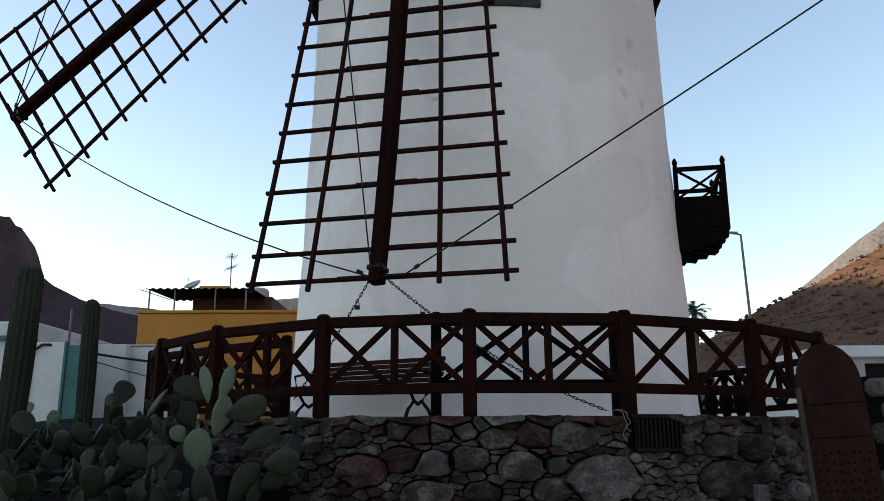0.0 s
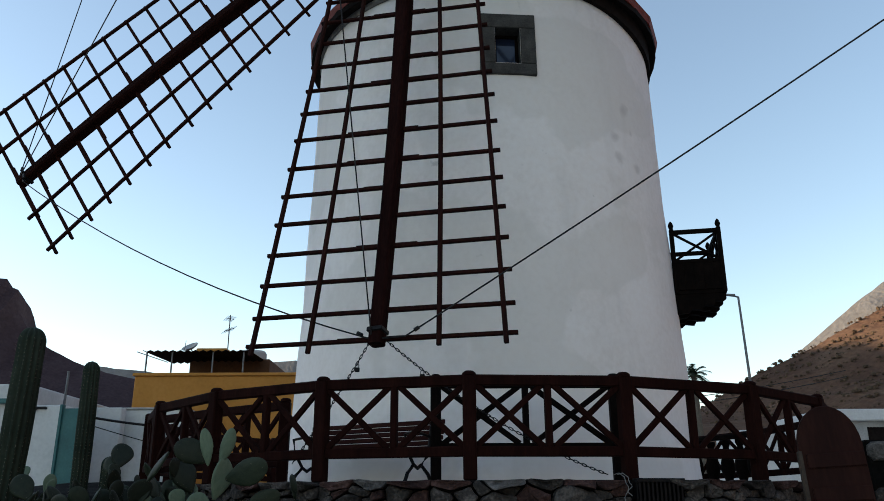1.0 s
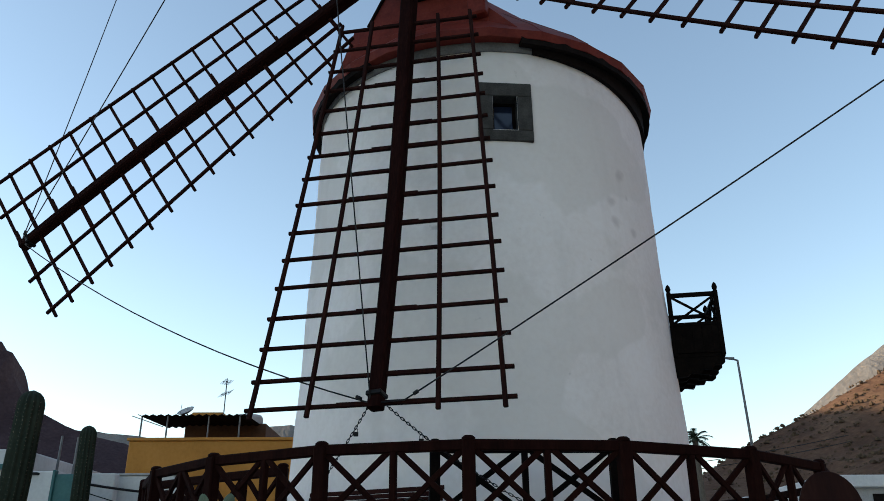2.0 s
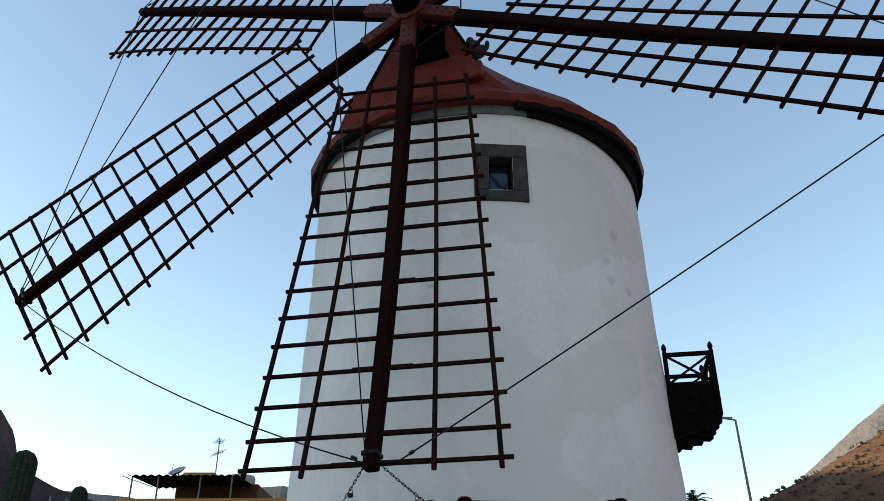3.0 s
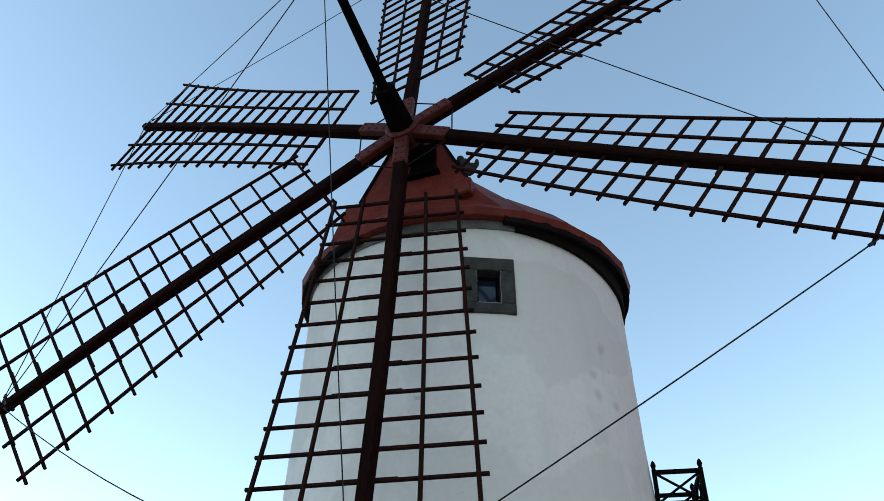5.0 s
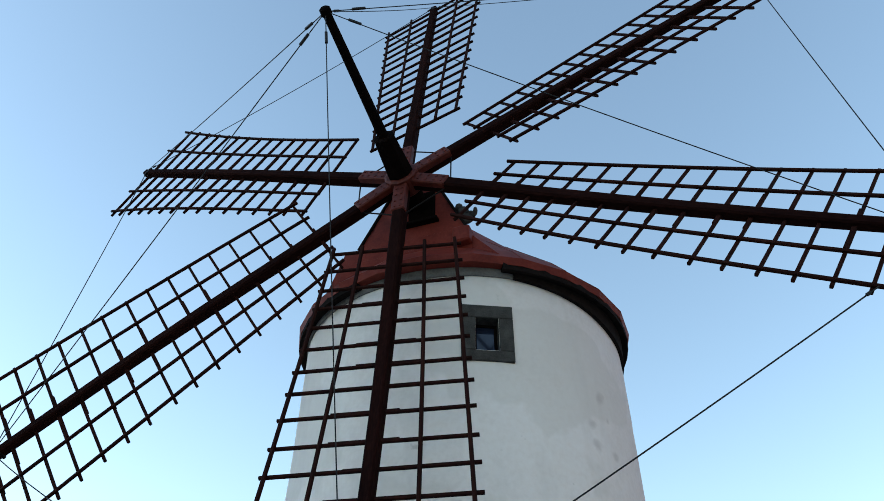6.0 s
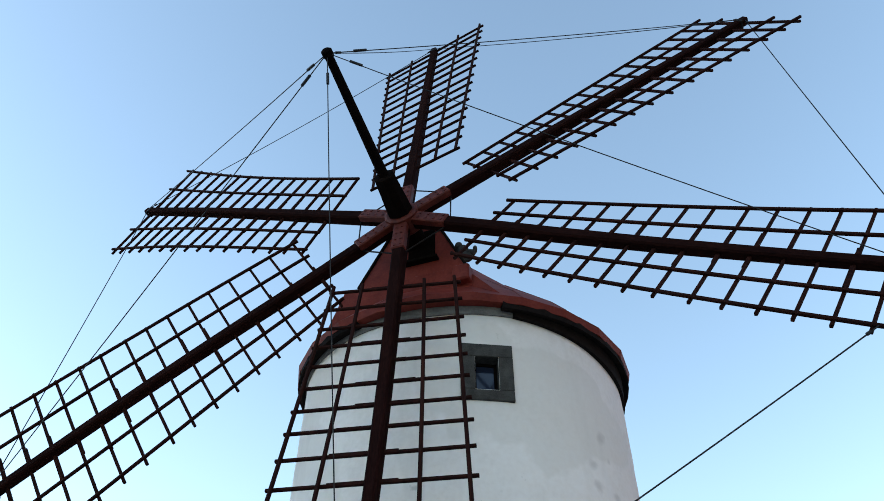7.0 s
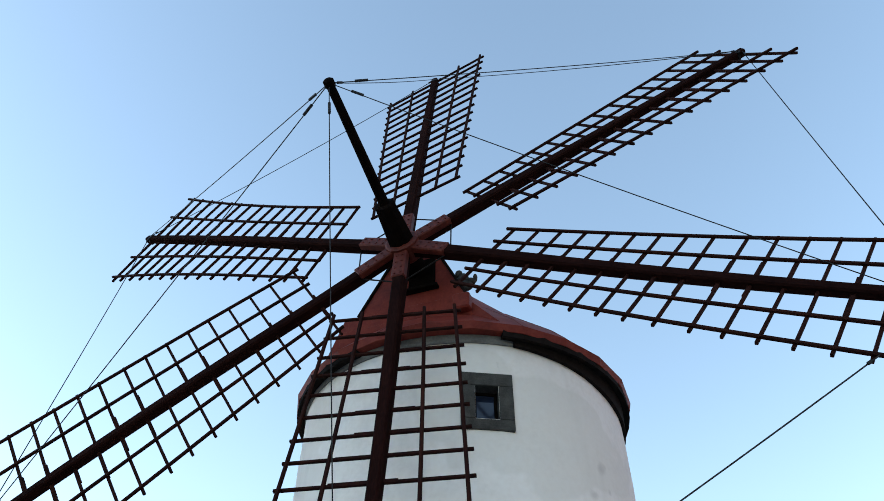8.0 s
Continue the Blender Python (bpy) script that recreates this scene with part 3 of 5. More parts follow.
rs = random.Random(11)
cheek = band = None
for k in range(6):
    arm = part("arm", arm_timber(k), ARMWOOD, rotor, m=arm_matrix(k))
    r_first, r_last = SAILS[k][4:]
    bays = BAYS.get(k, EVEN_BAYS)
    for i in range(NB):
        r = r_first + (r_last - r_first) * sum(bays[:i]) / sum(bays)
        bm = bmesh.new()
        d0, d1 = rs.uniform(-0.01, 0.01), rs.uniform(-0.01, 0.01)
        beam(bm, sail_point(k, r + d0, -1 - 0.008, 0.02), sail_point(k, r + d1, 1.008, 0.02), 0.045, 0.052, (0, 1, 0))
        # stiffening strips beside the arm, seldom the same on both sides
        for side in (-1, 1):
            split = rs.uniform(0.22, 0.50)
            if rs.random() < 0.75:
                beam(bm, sail_point(k, r - 0.016, 0.0, 0.022), sail_point(k, r - 0.016, side * split, 0.022), 0.05, 0.046, (0, 1, 0))
        part("bar", bm, SAILWOOD, arm)
    for side, frac in ((1, 0.94), (1, 0.50), (-1, 0.46), (-1, 0.93)):
        bm = bmesh.new()
        rings = []
        for i in range(13):
            r = r_first - 0.10 + (r_last - r_first + rs.uniform(0.18, 0.24)) * i / 12
            q = sail_point(k, r, side * frac, -0.028)
            rings.append([bm.verts.new(q + Vector((x, y, 0))) for x, y in ((-0.026, -0.018), (-0.018, -0.026), (0.018, -0.026), (0.026, -0.018), (0.026, 0.018), (0.018, 0.026), (-0.018, 0.026), (-0.026, 0.018))])
        for a, b in zip(rings, rings[1:]):
            for i in range(8):
                bm.faces.new((a[i], a[(i + 1) % 8], b[(i + 1) % 8], b[i]))
        bm.faces.new(rings[0][::-1])
        bm.faces.new(rings[-1])
        part("lath", bm, SAILWOOD, arm)
    if cheek is None:
        # two iron cheeks along the arm with bolt heads
        bm = bmesh.new()
        for z in (0.42, 0.60, 0.78, 0.94):
            for x in (-0.055, 0.055):
                box(bm, x - 0.018, x + 0.018, -0.158, -0.14, z - 0.018, z + 0.018)
        box(bm, -0.128, 0.128, -0.145, 0.0, 0.2, 1.02, 0.02)
        cheek = part("arm_socket", bm, REDIRON, arm, "red painted socket with bolt heads")
        band = part("tip_band", box(bmesh.new(), -0.10, 0.10, -0.10, 0.10, ARM - 0.20, ARM - 0.14, 0.012), IRON, arm)
    else:
        share("arm_socket", cheek, arm)
        share("tip_band", band, arm)
# hub block, shaft and forward sprit
hm = Matrix((RIGHT, UP, AX)).transposed().to_4x4()
bm = bmesh.new()
lathe(bm, [(0.30, -0.2), (0.33, -0.17), (0.33, 0.17), (0.28, 0.2)], 12)
part("hub", bm, REDIRON, rotor, m=hm)
part("shaft", lathe(bmesh.new(), [(0.24, -2.4), (0.24, -0.2)], 14), SPRITWOOD, rotor, m=hm)
SPRIT = 3.465
bm = bmesh.new()
lathe(bm, [(0.19, 0.16), (0.25, 0.2), (0.20, 1.0), (0.12, 1.02)], 8)
part("sprit_socket", bm, SPRITWOOD, rotor, "black tapered block round the sprit", m=hm)
part("sprit", lathe(bmesh.new(), [(0.10, 0.9), (0.075, SPRIT - 0.1), (0.095, SPRIT - 0.08), (0.095, SPRIT + 0.03), (0.05, SPRIT + 0.06)], 12), SPRITWOOD, rotor, "black forward sprit pole", m=hm)
# short tie rods between neighbouring sockets
bm = bmesh.new()
a, b = Vector((0, 0, 1.05)), arm_matrix(0).inverted() @ arm_matrix(1) @ Vector((0, 0, 1.05))
tube(bm, [a, b], 0.014, 6)
rod = part("tie_rod", bm, IRON, rotor, m=arm_matrix(0))
for k in range(1, 6):
    share("tie_rod", rod, rotor, arm_matrix(k))

# cables: from tip to tip, and from the sprit to every tip
tips = [HUB + (arm_matrix(k) @ Vector((0.04, -0.06, ARM - 0.05))) for k in range(6)]
nose = HUB + AX * (SPRIT - 0.02)
for k in range(6):
    first, last = tips[k], tips[(k + 1) % 6]
    if k == 4:
        last = HUB + arm_matrix(5) @ sail_point(5, 8.40, -0.22, -0.04)
    if k == 5:
        first = HUB + arm_matrix(5) @ sail_point(5, 8.10, 0.96, -0.05)
        last = HUB + arm_matrix(0) @ sail_point(0, 8.34, -0.22, -0.04)
    bm = bmesh.new()
    tube(bm, sagging(first, last, (0.28, 0.08, 0.14, 0.10, 0.03, 0.03)[k], 12), 0.0095, 6)
    for a, b in ((first, last), (last, first)):
        tube(bm, [a.lerp(b, 0.018), a.lerp(b, 0.027)], 0.022, 6)
    if k == 5:
        tube(bm, [last, tips[0]], 0.0095, 6)
    tagged(part("rim_cable", bm, CABLE), "thin dark steel cable between sail tips", "cable", "rim cables")
    bm = bmesh.new()
    tube(bm, sagging(nose, tips[k], 0.06, 10), 0.009, 6)
    p, q = nose.lerp(tips[k], 0.05), nose.lerp(tips[k], 0.075)
    tube(bm, [p, q], 0.026, 6)
    tagged(part("stay_cable", bm, CABLE), "thin steel stay from sprit to sail tip", "cable", "stay cables")

# small figure on the cap
bm = bmesh.new()
o = Vector((0.71, 10.60, 10.86))
for dx, dz, rx, rz in ((0, 0.0, 0.16, 0.13), (-0.03, 0.16, 0.11, 0.12), (0.11, 0.10, 0.10, 0.07), (-0.11, 0.26, 0.075, 0.08), (0.19, 0.18, 0.045, 0.09)):
    bmesh.ops.create_icosphere(bm, subdivisions=2, radius=1, matrix=Matrix.Translation(o + Vector((dx, 0, dz))) @ Matrix.Diagonal((rx, 0.08, rz, 1)))
lathe(bm, [(0.05, 10.40), (0.035, 10.82)], 8, (0.69, 10.60))
tagged(part("roof_figure", bm, WINSTONE, smooth=True), "small weathered grey figure on the red cap", "roof ornament")

# ---- balcony on the tower's side ----
BA = radians(79)
bz = 4.80
br = radius_at(5.2) - 0.04
bal = new("balcony")
bal.parent = mill
bal.matrix_basis = Matrix.Translation((br * math.sin(BA), -br * math.cos(BA), 0)) @ Matrix.Rotation(BA - math.pi / 2, 4, 'Z')
tagged(bal, "small dark wooden bracketed balcony with crossed rails")
BD, BW = 0.80, 0.62            # depth outwards, half width
part("floor", box(bmesh.new(), 0, BD, -BW, BW, bz - 0.02, bz + 0.05, 0.01), DARKWOOD, bal)
for y in (-BW, BW):
    for i in range(5):
        part("panel_board", box(bmesh.new(), 0.02 + i * 0.152, 0.173 + i * 0.152, y - 0.02, y + 0.02, bz + 0.05, bz + 0.52, 0.006), DARKWOOD, bal)
    for x in (0.03, BD - 0.03):
        bm = box(bmesh.new(), x - 0.035, x + 0.035, y - 0.035, y + 0.035, bz, bz + 1.09, 0.008)
        lathe(bm, [(0.02, bz + 1.09), (0.035, bz + 1.11), (0.045, bz + 1.15), (0.03, bz + 1.20), (0.008, bz + 1.23)], 10, (x, y))
        part("post", bm, DARKWOOD, bal)
    part("top_rail", box(bmesh.new(), 0.06, BD - 0.06, y - 0.03, y + 0.03, bz + 1.00, bz + 1.07, 0.008), DARKWOOD, bal)
    part("mid_rail", box(bmesh.new(), 0.06, BD - 0.06, y - 0.03, y + 0.03, bz + 0.50, bz + 0.56, 0.008), DARKWOOD, bal)
    part("brace", beam(bmesh.new(), (0.07, y, bz + 0.56), (BD - 0.07, y, bz + 1.0), 0.035, 0.045, (0, 1, 0)), DARKWOOD, bal)
    part("brace", beam(bmesh.new(), (0.07, y + 0.002, bz + 1.0), (BD - 0.07, y + 0.002, bz + 0.56), 0.035, 0.045, (0, 1, 0)), DARKWOOD, bal)
for i in range(8):
    y = -BW + 0.06 + i * (2 * BW - 0.12) / 7
    part("panel_board", box(bmesh.new(), BD - 0.05, BD - 0.01, y - 0.08, y + 0.08, bz + 0.05, bz + 0.5, 0.006), DARKWOOD, bal)
part("top_rail", box(bmesh.new(), BD - 0.06, BD, -BW + 0.04, BW - 0.04, bz + 1.00, bz + 1.07, 0.008), DARKWOOD, bal)
part("mid_rail", box(bmesh.new(), BD - 0.06, BD, -BW + 0.04, BW - 0.04, bz + 0.50, bz + 0.56, 0.008), DARKWOOD, bal)
for s in (0, 1):
    y0 = -BW + 0.04 + s * BW
    part("brace", beam(bmesh.new(), (BD - 0.03, y0, bz + 0.56), (BD - 0.03, y0 + BW - 0.08, bz + 1.0), 0.035, 0.045, (1, 0, 0)), DARKWOOD, bal)
    part("brace", beam(bmesh.new(), (BD - 0.034, y0, bz + 1.0), (BD - 0.034, y0 + BW - 0.08, bz + 0.56), 0.035, 0.045, (1, 0, 0)), DARKWOOD, bal)
for y in (-BW + 0.06, -0.2, 0.2, BW - 0.06):
    bm = bmesh.new()
    outline = [(0, 0), (BD - 0.02, 0), (BD - 0.02, -0.09), (BD - 0.08, -0.13), (BD - 0.18, -0.12), (BD - 0.22, -0.19), (BD - 0.36, -0.19), (BD - 0.4, -0.26), (BD - 0.55, -0.24), (BD - 0.6, -0.29), (0, -0.32)]
    va = [bm.verts.new((x, y - 0.05, bz - 0.02 + z)) for x, z in outline]
    vb = [bm.verts.new((x, y + 0.05, bz - 0.02 + z)) for x, z in outline]
    bm.faces.new(va)
    bm.faces.new(vb[::-1])
    for i in range(len(va)):
        bm.faces.new((va[i], va[(i + 1) % len(va)], vb[(i + 1) % len(va)], vb[i]))
    part("bracket", bm, DARKWOOD, bal)

# ---- terrace ----
RX, RY, RR = 0.695, 13.415, 5.276
WALL_R = RR + 0.12
tagged(part("terrace", lathe(bmesh.new(), [(WALL_R - 0.15, 0), (WALL_R - 0.15, ZT - 0.03), (WALL_R - 0.2, ZT)], 96, (RX, RY)), TERRACE), "raised round terrace with a stone floor", "terrace", kind="structure")


def on_ring(deg, r, z):
    a = radians(deg)
    return Vector((RX + r * math.sin(a), RY - r * math.cos(a), z))


def fence_panel(fence, a, b, z0, mat, halves=2):
    """Rails, stile and crossed braces between two posts standing at a and b."""
    a, b = Vector((*a[:2], 0)), Vector((*b[:2], 0))
    up = Vector((0, 0, 1))
    part("top_rail", beam(bmesh.new(), a + up * (z0 + 0.985), b + up * (z0 + 0.985), 0.085, 0.115), mat, fence)
    part("bottom_rail", beam(bmesh.new(), a + up * (z0 + 0.265), b + up * (z0 + 0.265), 0.075, 0.105), mat, fence)
    for h in range(halves):
        p, q = a.lerp(b, h / halves), a.lerp(b, (h + 1) / halves)
        if h:
            part("stile", beam(bmesh.new(), p + up * (z0 + 0.31), p + up * (z0 + 0.935), 0.085, 0.07, (b - a)), mat, fence)
        d = (q - p) * 0.075
        part("brace", beam(bmesh.new(), p + d + up * (z0 + 0.31), q - d + up * (z0 + 0.94), 0.045, 0.062), mat, fence)
        n = Vector((b.y - a.y, a.x - b.x, 0)).normalized() * 0.012
        part("brace", beam(bmesh.new(), p + d + n + up * (z0 + 0.94), q - d + n + up * (z0 + 0.31), 0.045, 0.062), mat, fence)


def fence_post(fence, p, z0, mat, top=1.08, w=0.138, turn=0.0):
    bm = box(bmesh.new(), -w / 2, w / 2, -w / 2, w / 2, z0 - 0.02, z0 + top - 0.045, 0.014)
    lathe(bm, [(w * 0.54, z0 + top - 0.045), (w * 0.52, z0 + top - 0.02), (w * 0.34, z0 + top), (0.01, z0 + top + 0.005)], 12)
    return part("post", bm, mat, fence, m=pose(p[0], p[1], 0, 0, 0, turn))


POSTS = [-57.2, -39.6, -22.1, -4.5, 13.4, 32.2, 51.1]
POSTS = [-57.2 - 17.7 * i for i in range(6, 0, -1)] + POSTS + [51.1 + 17.9 * i for i in range(1, 7)]
ZF = ZT + 0.015
ring_fence = thing("fence", "dark red-brown wooden fence with crossed braces round the terrace", "fence")
for d in POSTS:
    fence_post(ring_fence, on_ring(d, RR, 0), ZF, WOOD, turn=d)
for d0, d1 in zip(POSTS, POSTS[1:]):
    fence_panel(ring_fence, on_ring(d0, RR, 0), on_ring(d1, RR, 0), ZF, WOOD)
inner = thing("fence", "dark wooden fence panel beside the mill wall", "fence")
a, b = Vector((-0.07, 8.95, 0)), Vector((1.955, 8.95, 0))
for p in (a, b):
    fence_post(inner, p, ZF, DARKWOOD, top=1.17, w=0.12)
fence_panel(inner, a, b, ZF + 0.085, DARKWOOD)
inner = thing("fence", "dark brown wooden fence between mill and terrace edge", "fence")
a, b, c = Vector((-2.03, 10.3, 0)), Vector((-3.2, 11.15, 0)), Vector((-4.2, 12.0, 0))
for p in (a, b):
    fence_post(inner, p, ZF, WOOD, w=0.135)
fence_panel(inner, a, b, ZF, WOOD)
fence_panel(inner, b, c, ZF, WOOD)

# turned balusters on the far side
bal2 = thing("balustrade", "dark turned balusters under a sloping rail", "balustrade")
for i in range(7):
    p = on_ring(98 + i * 5, 4.8, 0)
    part("baluster", lathe(bmesh.new(), [(0.09, ZT), (0.09, ZT + 0.05), (0.05, ZT + 0.1), (0.13, ZT + 0.35), (0.12, ZT + 0.5), (0.05, ZT + 0.75), (0.08, ZT + 0.82), (0.08, ZT + 0.88)], 12, (p.x, p.y)), DARKWOOD, bal2, smooth=True)
part("hand_rail", beam(bmesh.new(), on_ring(96, 4.8, ZT + 0.92), on_ring(130, 4.8, ZT + 0.92), 0.12, 0.09), DARKWOOD, bal2)


# ---- bench ----
def bench(m):
    b = thing("bench", "dark red slatted wooden bench with black iron legs", "bench", m=m)
    for i in range(6):
        part("back_slat", box(bmesh.new(), -1.08, 0.88, 0.30 + 0.018 * i, 0.33 + 0.018 * i, 0.37 + i * 0.062, 0.424 + i * 0.062, 0.008), BENCHWOOD, b)
    for i in range(5):
        part("seat_slat", box(bmesh.new(), -1.08, 0.88, -0.20 + i * 0.095, -0.12 + i * 0.095, 0.345, 0.38, 0.008), BENCHWOOD, b)
    for x in (-0.86, 0.72):
        bm = bmesh.new()
        tube(bm, [(x, -0.24, 0.0), (x, -0.18, 0.1), (x, -0.05, 0.2), (x, -0.14, 0.3), (x, -0.2, 0.34)], 0.022, 8)
        tube(bm, [(x, 0.36, 0.0), (x, 0.28, 0.1), (x, 0.12, 0.2), (x, 0.25, 0.3), (x, 0.29, 0.36), (x, 0.41, 0.8)], 0.022, 8)
        tube(bm, [(x, -0.05, 0.2), (x, 0.04, 0.16), (x, 0.12, 0.2)], 0.02, 8)
        tube(bm, [(x, -0.22, 0.33), (x, 0.29, 0.33)], 0.02, 8)
        tube(bm, [(x, -0.2, 0.34), (x, -0.24, 0.52), (x, 0.0, 0.57), (x, 0.32, 0.53)], 0.018, 8)
        part("iron_leg", bm, IRON, b)
    return b


bench(pose(-0.93, 9.53, ZT, 0, 0, -29))


# ---- chains from the sail tip ----
def chain(points, label):
    c = thing("chain", label, "chain")
    pts = [Vector(p) for p in points]
    bm = bmesh.new()
    n = 12
    rings = []
    for i in range(n):
        t = 2 * math.pi * i / n
        cx, cz = 0.011 * math.cos(t), 0.020 * math.sin(t) + (0.009 if math.sin(t) > 0 else -0.009)
        d = Vector((math.cos(t), 0, math.sin(t)))
        rings.append([bm.verts.new(Vector((cx, 0, cz)) + d * 0.005 * math.cos(q) + Vector((0, 0.005 * math.sin(q), 0))) for q in (0, 1.57, 3.14, 4.71)])
    for i in range(n):
        for k in range(4):
            bm.faces.new((rings[i][k], rings[i][(k + 1) % 4], rings[(i + 1) % n][(k + 1) % 4], rings[(i + 1) % n][k]))
    first, flip = None, 0
    for a, b in zip(pts, pts[1:]):
        n = max(1, round((b - a).length / 0.044))
        for i in range(n):
            m = Matrix.Translation(a.lerp(b, (i + 0.5) / n)) @ frame_of(a, b, (0.2, 0.3, 0.9)).to_4x4() @ Matrix.Rotation(radians(90 * flip + 20), 4, 'Z')
            flip = 1 - flip
            if first is None:
                first = part("link", bm, IRON, c, smooth=True, m=m)
            else:
                share("link", first, c, m)


tip0 = HUB + arm_matrix(0) @ Vector((0, 0, ARM - 0.04))
chain(sagging(tip0 + Vector((-0.08, 0, 0)), (-1.72, 9.3, 2.05), 0.04, 10), "rusty iron chain from sail tip down to the terrace")
chain(sagging(tip0 + Vector((0.12, 0, 0)), (1.72, 8.45, 1.88), 0.14, 14), "rusty iron chain from sail tip to the wall top")
for a, b, t, sag in ((tip0 + Vector((-0.08, 0, 0)), Vector((-1.72, 9.3, 2.05)), 0.16, 0.04), (tip0 + Vector((0.12, 0, 0)), Vector((1.72, 8.45, 1.88)), 0.17, 0.14)):
    at = a.lerp(b, t) - Vector((0, 0, sag * 4 * t * (1 - t) + 0.05))
    lock = thing("padlock", "small dark padlock hanging on the chain", "padlock", "padlocks", m=Matrix.Translation(at))
    part("lock_body", box(bmesh.new(), -0.028, 0.028, -0.014, 0.014, -0.05, 0.0, 0.006), IRON, lock)
    part("shackle", tube(bmesh.new(), [(-0.018, 0, 0), (-0.018, 0, 0.03), (0, 0, 0.045), (0.018, 0, 0.03), (0.018, 0, 0)], 0.006, 6), STEEL, lock)
bm = bmesh.new()
for d0, low in ((11.3, 1.56), (11.7, 1.66)):
    pts = [on_ring(d0, WALL_R - 0.08, ZT + 0.05), on_ring(d0 + 0.1, WALL_R + 0.02, ZT + 0.06), on_ring(d0 + 0.2, WALL_R + 0.12, ZT + 0.02)]
    pts += [on_ring(d0 + 0.2 + 0.25 * math.sin(i * 0.9), WALL_R + 0.15, ZT - 0.04 - (ZT - 0.04 - low) * i / 8) for i in range(9)]
    tube(bm, pts, 0.0045, 6)
tagged(part("rope", bm, ROPE), "short white rope hanging over the wall", "rope")

# ---- iron grate in the wall ----
ga = 15.6
gp = on_ring(ga, WALL_R + 0.03, 0)
grate = thing("wall_grate", "black iron grate set in the stone wall", "grate", m=pose(gp.x, gp.y, 0, 0, 0, ga))
part("backing", box(bmesh.new(), -0.25, 0.25, -0.05, 0.05, 1.47, 1.83, 0.01), IRON, grate)
for z in (1.48, 1.81):
    part("frame_bar", box(bmesh.new(), -0.27, 0.27, -0.10, -0.04, z - 0.02, z + 0.02, 0.006), IRON, grate)
for i in range(11):
    part("grate_bar", box(bmesh.new(), -0.235 + i * 0.047 - 0.01, -0.235 + i * 0.047 + 0.01, -0.085, -0.055, 1.49, 1.80), IRON, grate)

# ---- threshing board ----
tb = thing("threshing_board", "old red-brown wooden threshing board with rounded top standing upright", "threshing board", m=pose(3.66, 7.28, 0, -3, -3.0, -14))
bm = bmesh.new()
H, HW, TH = 2.46, 0.275, 0.075
outline = [(-HW - 0.03, 0.0), (HW + 0.03, 0.0), (HW, H - 0.36)] + [(HW * math.cos(t), H - 0.36 + 0.36 * math.sin(t)) for t in [math.pi * i / 14 for i in range(1, 14)]] + [(-HW, H - 0.36)]
va = [bm.verts.new((x, -TH / 2, z)) for x, z in outline]
vb = [bm.verts.new((x, TH / 2, z)) for x, z in outline]
bm.faces.new(va)
bm.faces.new(vb[::-1])
for i in range(len(va)):
    bm.faces.new((va[i], va[(i + 1) % len(va)], vb[(i + 1) % len(va)], vb[i]))
bmesh.ops.bevel(bm, geom=[e for e in bm.edges], offset=0.008, segments=1, affect='EDGES')
part("board", bm, BOARDWOOD, tb)
for z0, z1 in ((1.90, 2.03), (1.60, 1.73)):
    part("batten", box(bmesh.new(), -HW + 0.05, HW - 0.004, -TH / 2 - 0.022, -TH / 2 + 0.01, z0, z1, 0.008), BOARDWOOD, tb)
part("edge_strip", beam(bmesh.new(), (-HW - 0.022, -0.01, 0.02), (-HW + 0.002, -0.01, H - 0.40), 0.035, TH + 0.03, (0, 1, 0)), EDGEWOOD, tb, "worn grey-brown side edge")
bm = bmesh.new()
rt = random.Random(3)
for i in range(8):
    for j in range(18):
        x, z = -HW + 0.06 + i * 0.062 + rt.uniform(-0.012, 0.012), 0.1 + j * 0.08 + rt.uniform(-0.015, 0.015)
        bmesh.ops.create_cone(bm, cap_ends=True, segments=6, radius1=0.013, radius2=0.009, depth=0.014, matrix=Matrix.Translation((x, -TH / 2 - 0.003, z)) @ Matrix.Rotation(math.pi / 2, 4, 'X'))
tagged(part("studs", bm, SPRITWOOD, tb), "rows of dark stone studs", kind="stuff")

bm = bmesh.new()
box(bm, -0.06, 0.06, -0.06, 0.06, 0, 1.16, 0.02)
tagged(part("stone_post", bm, PALESTONE, m=pose(3.02, 7.9, 0, 0, 2, 10)), "short rough grey stone post by the wall", "post")


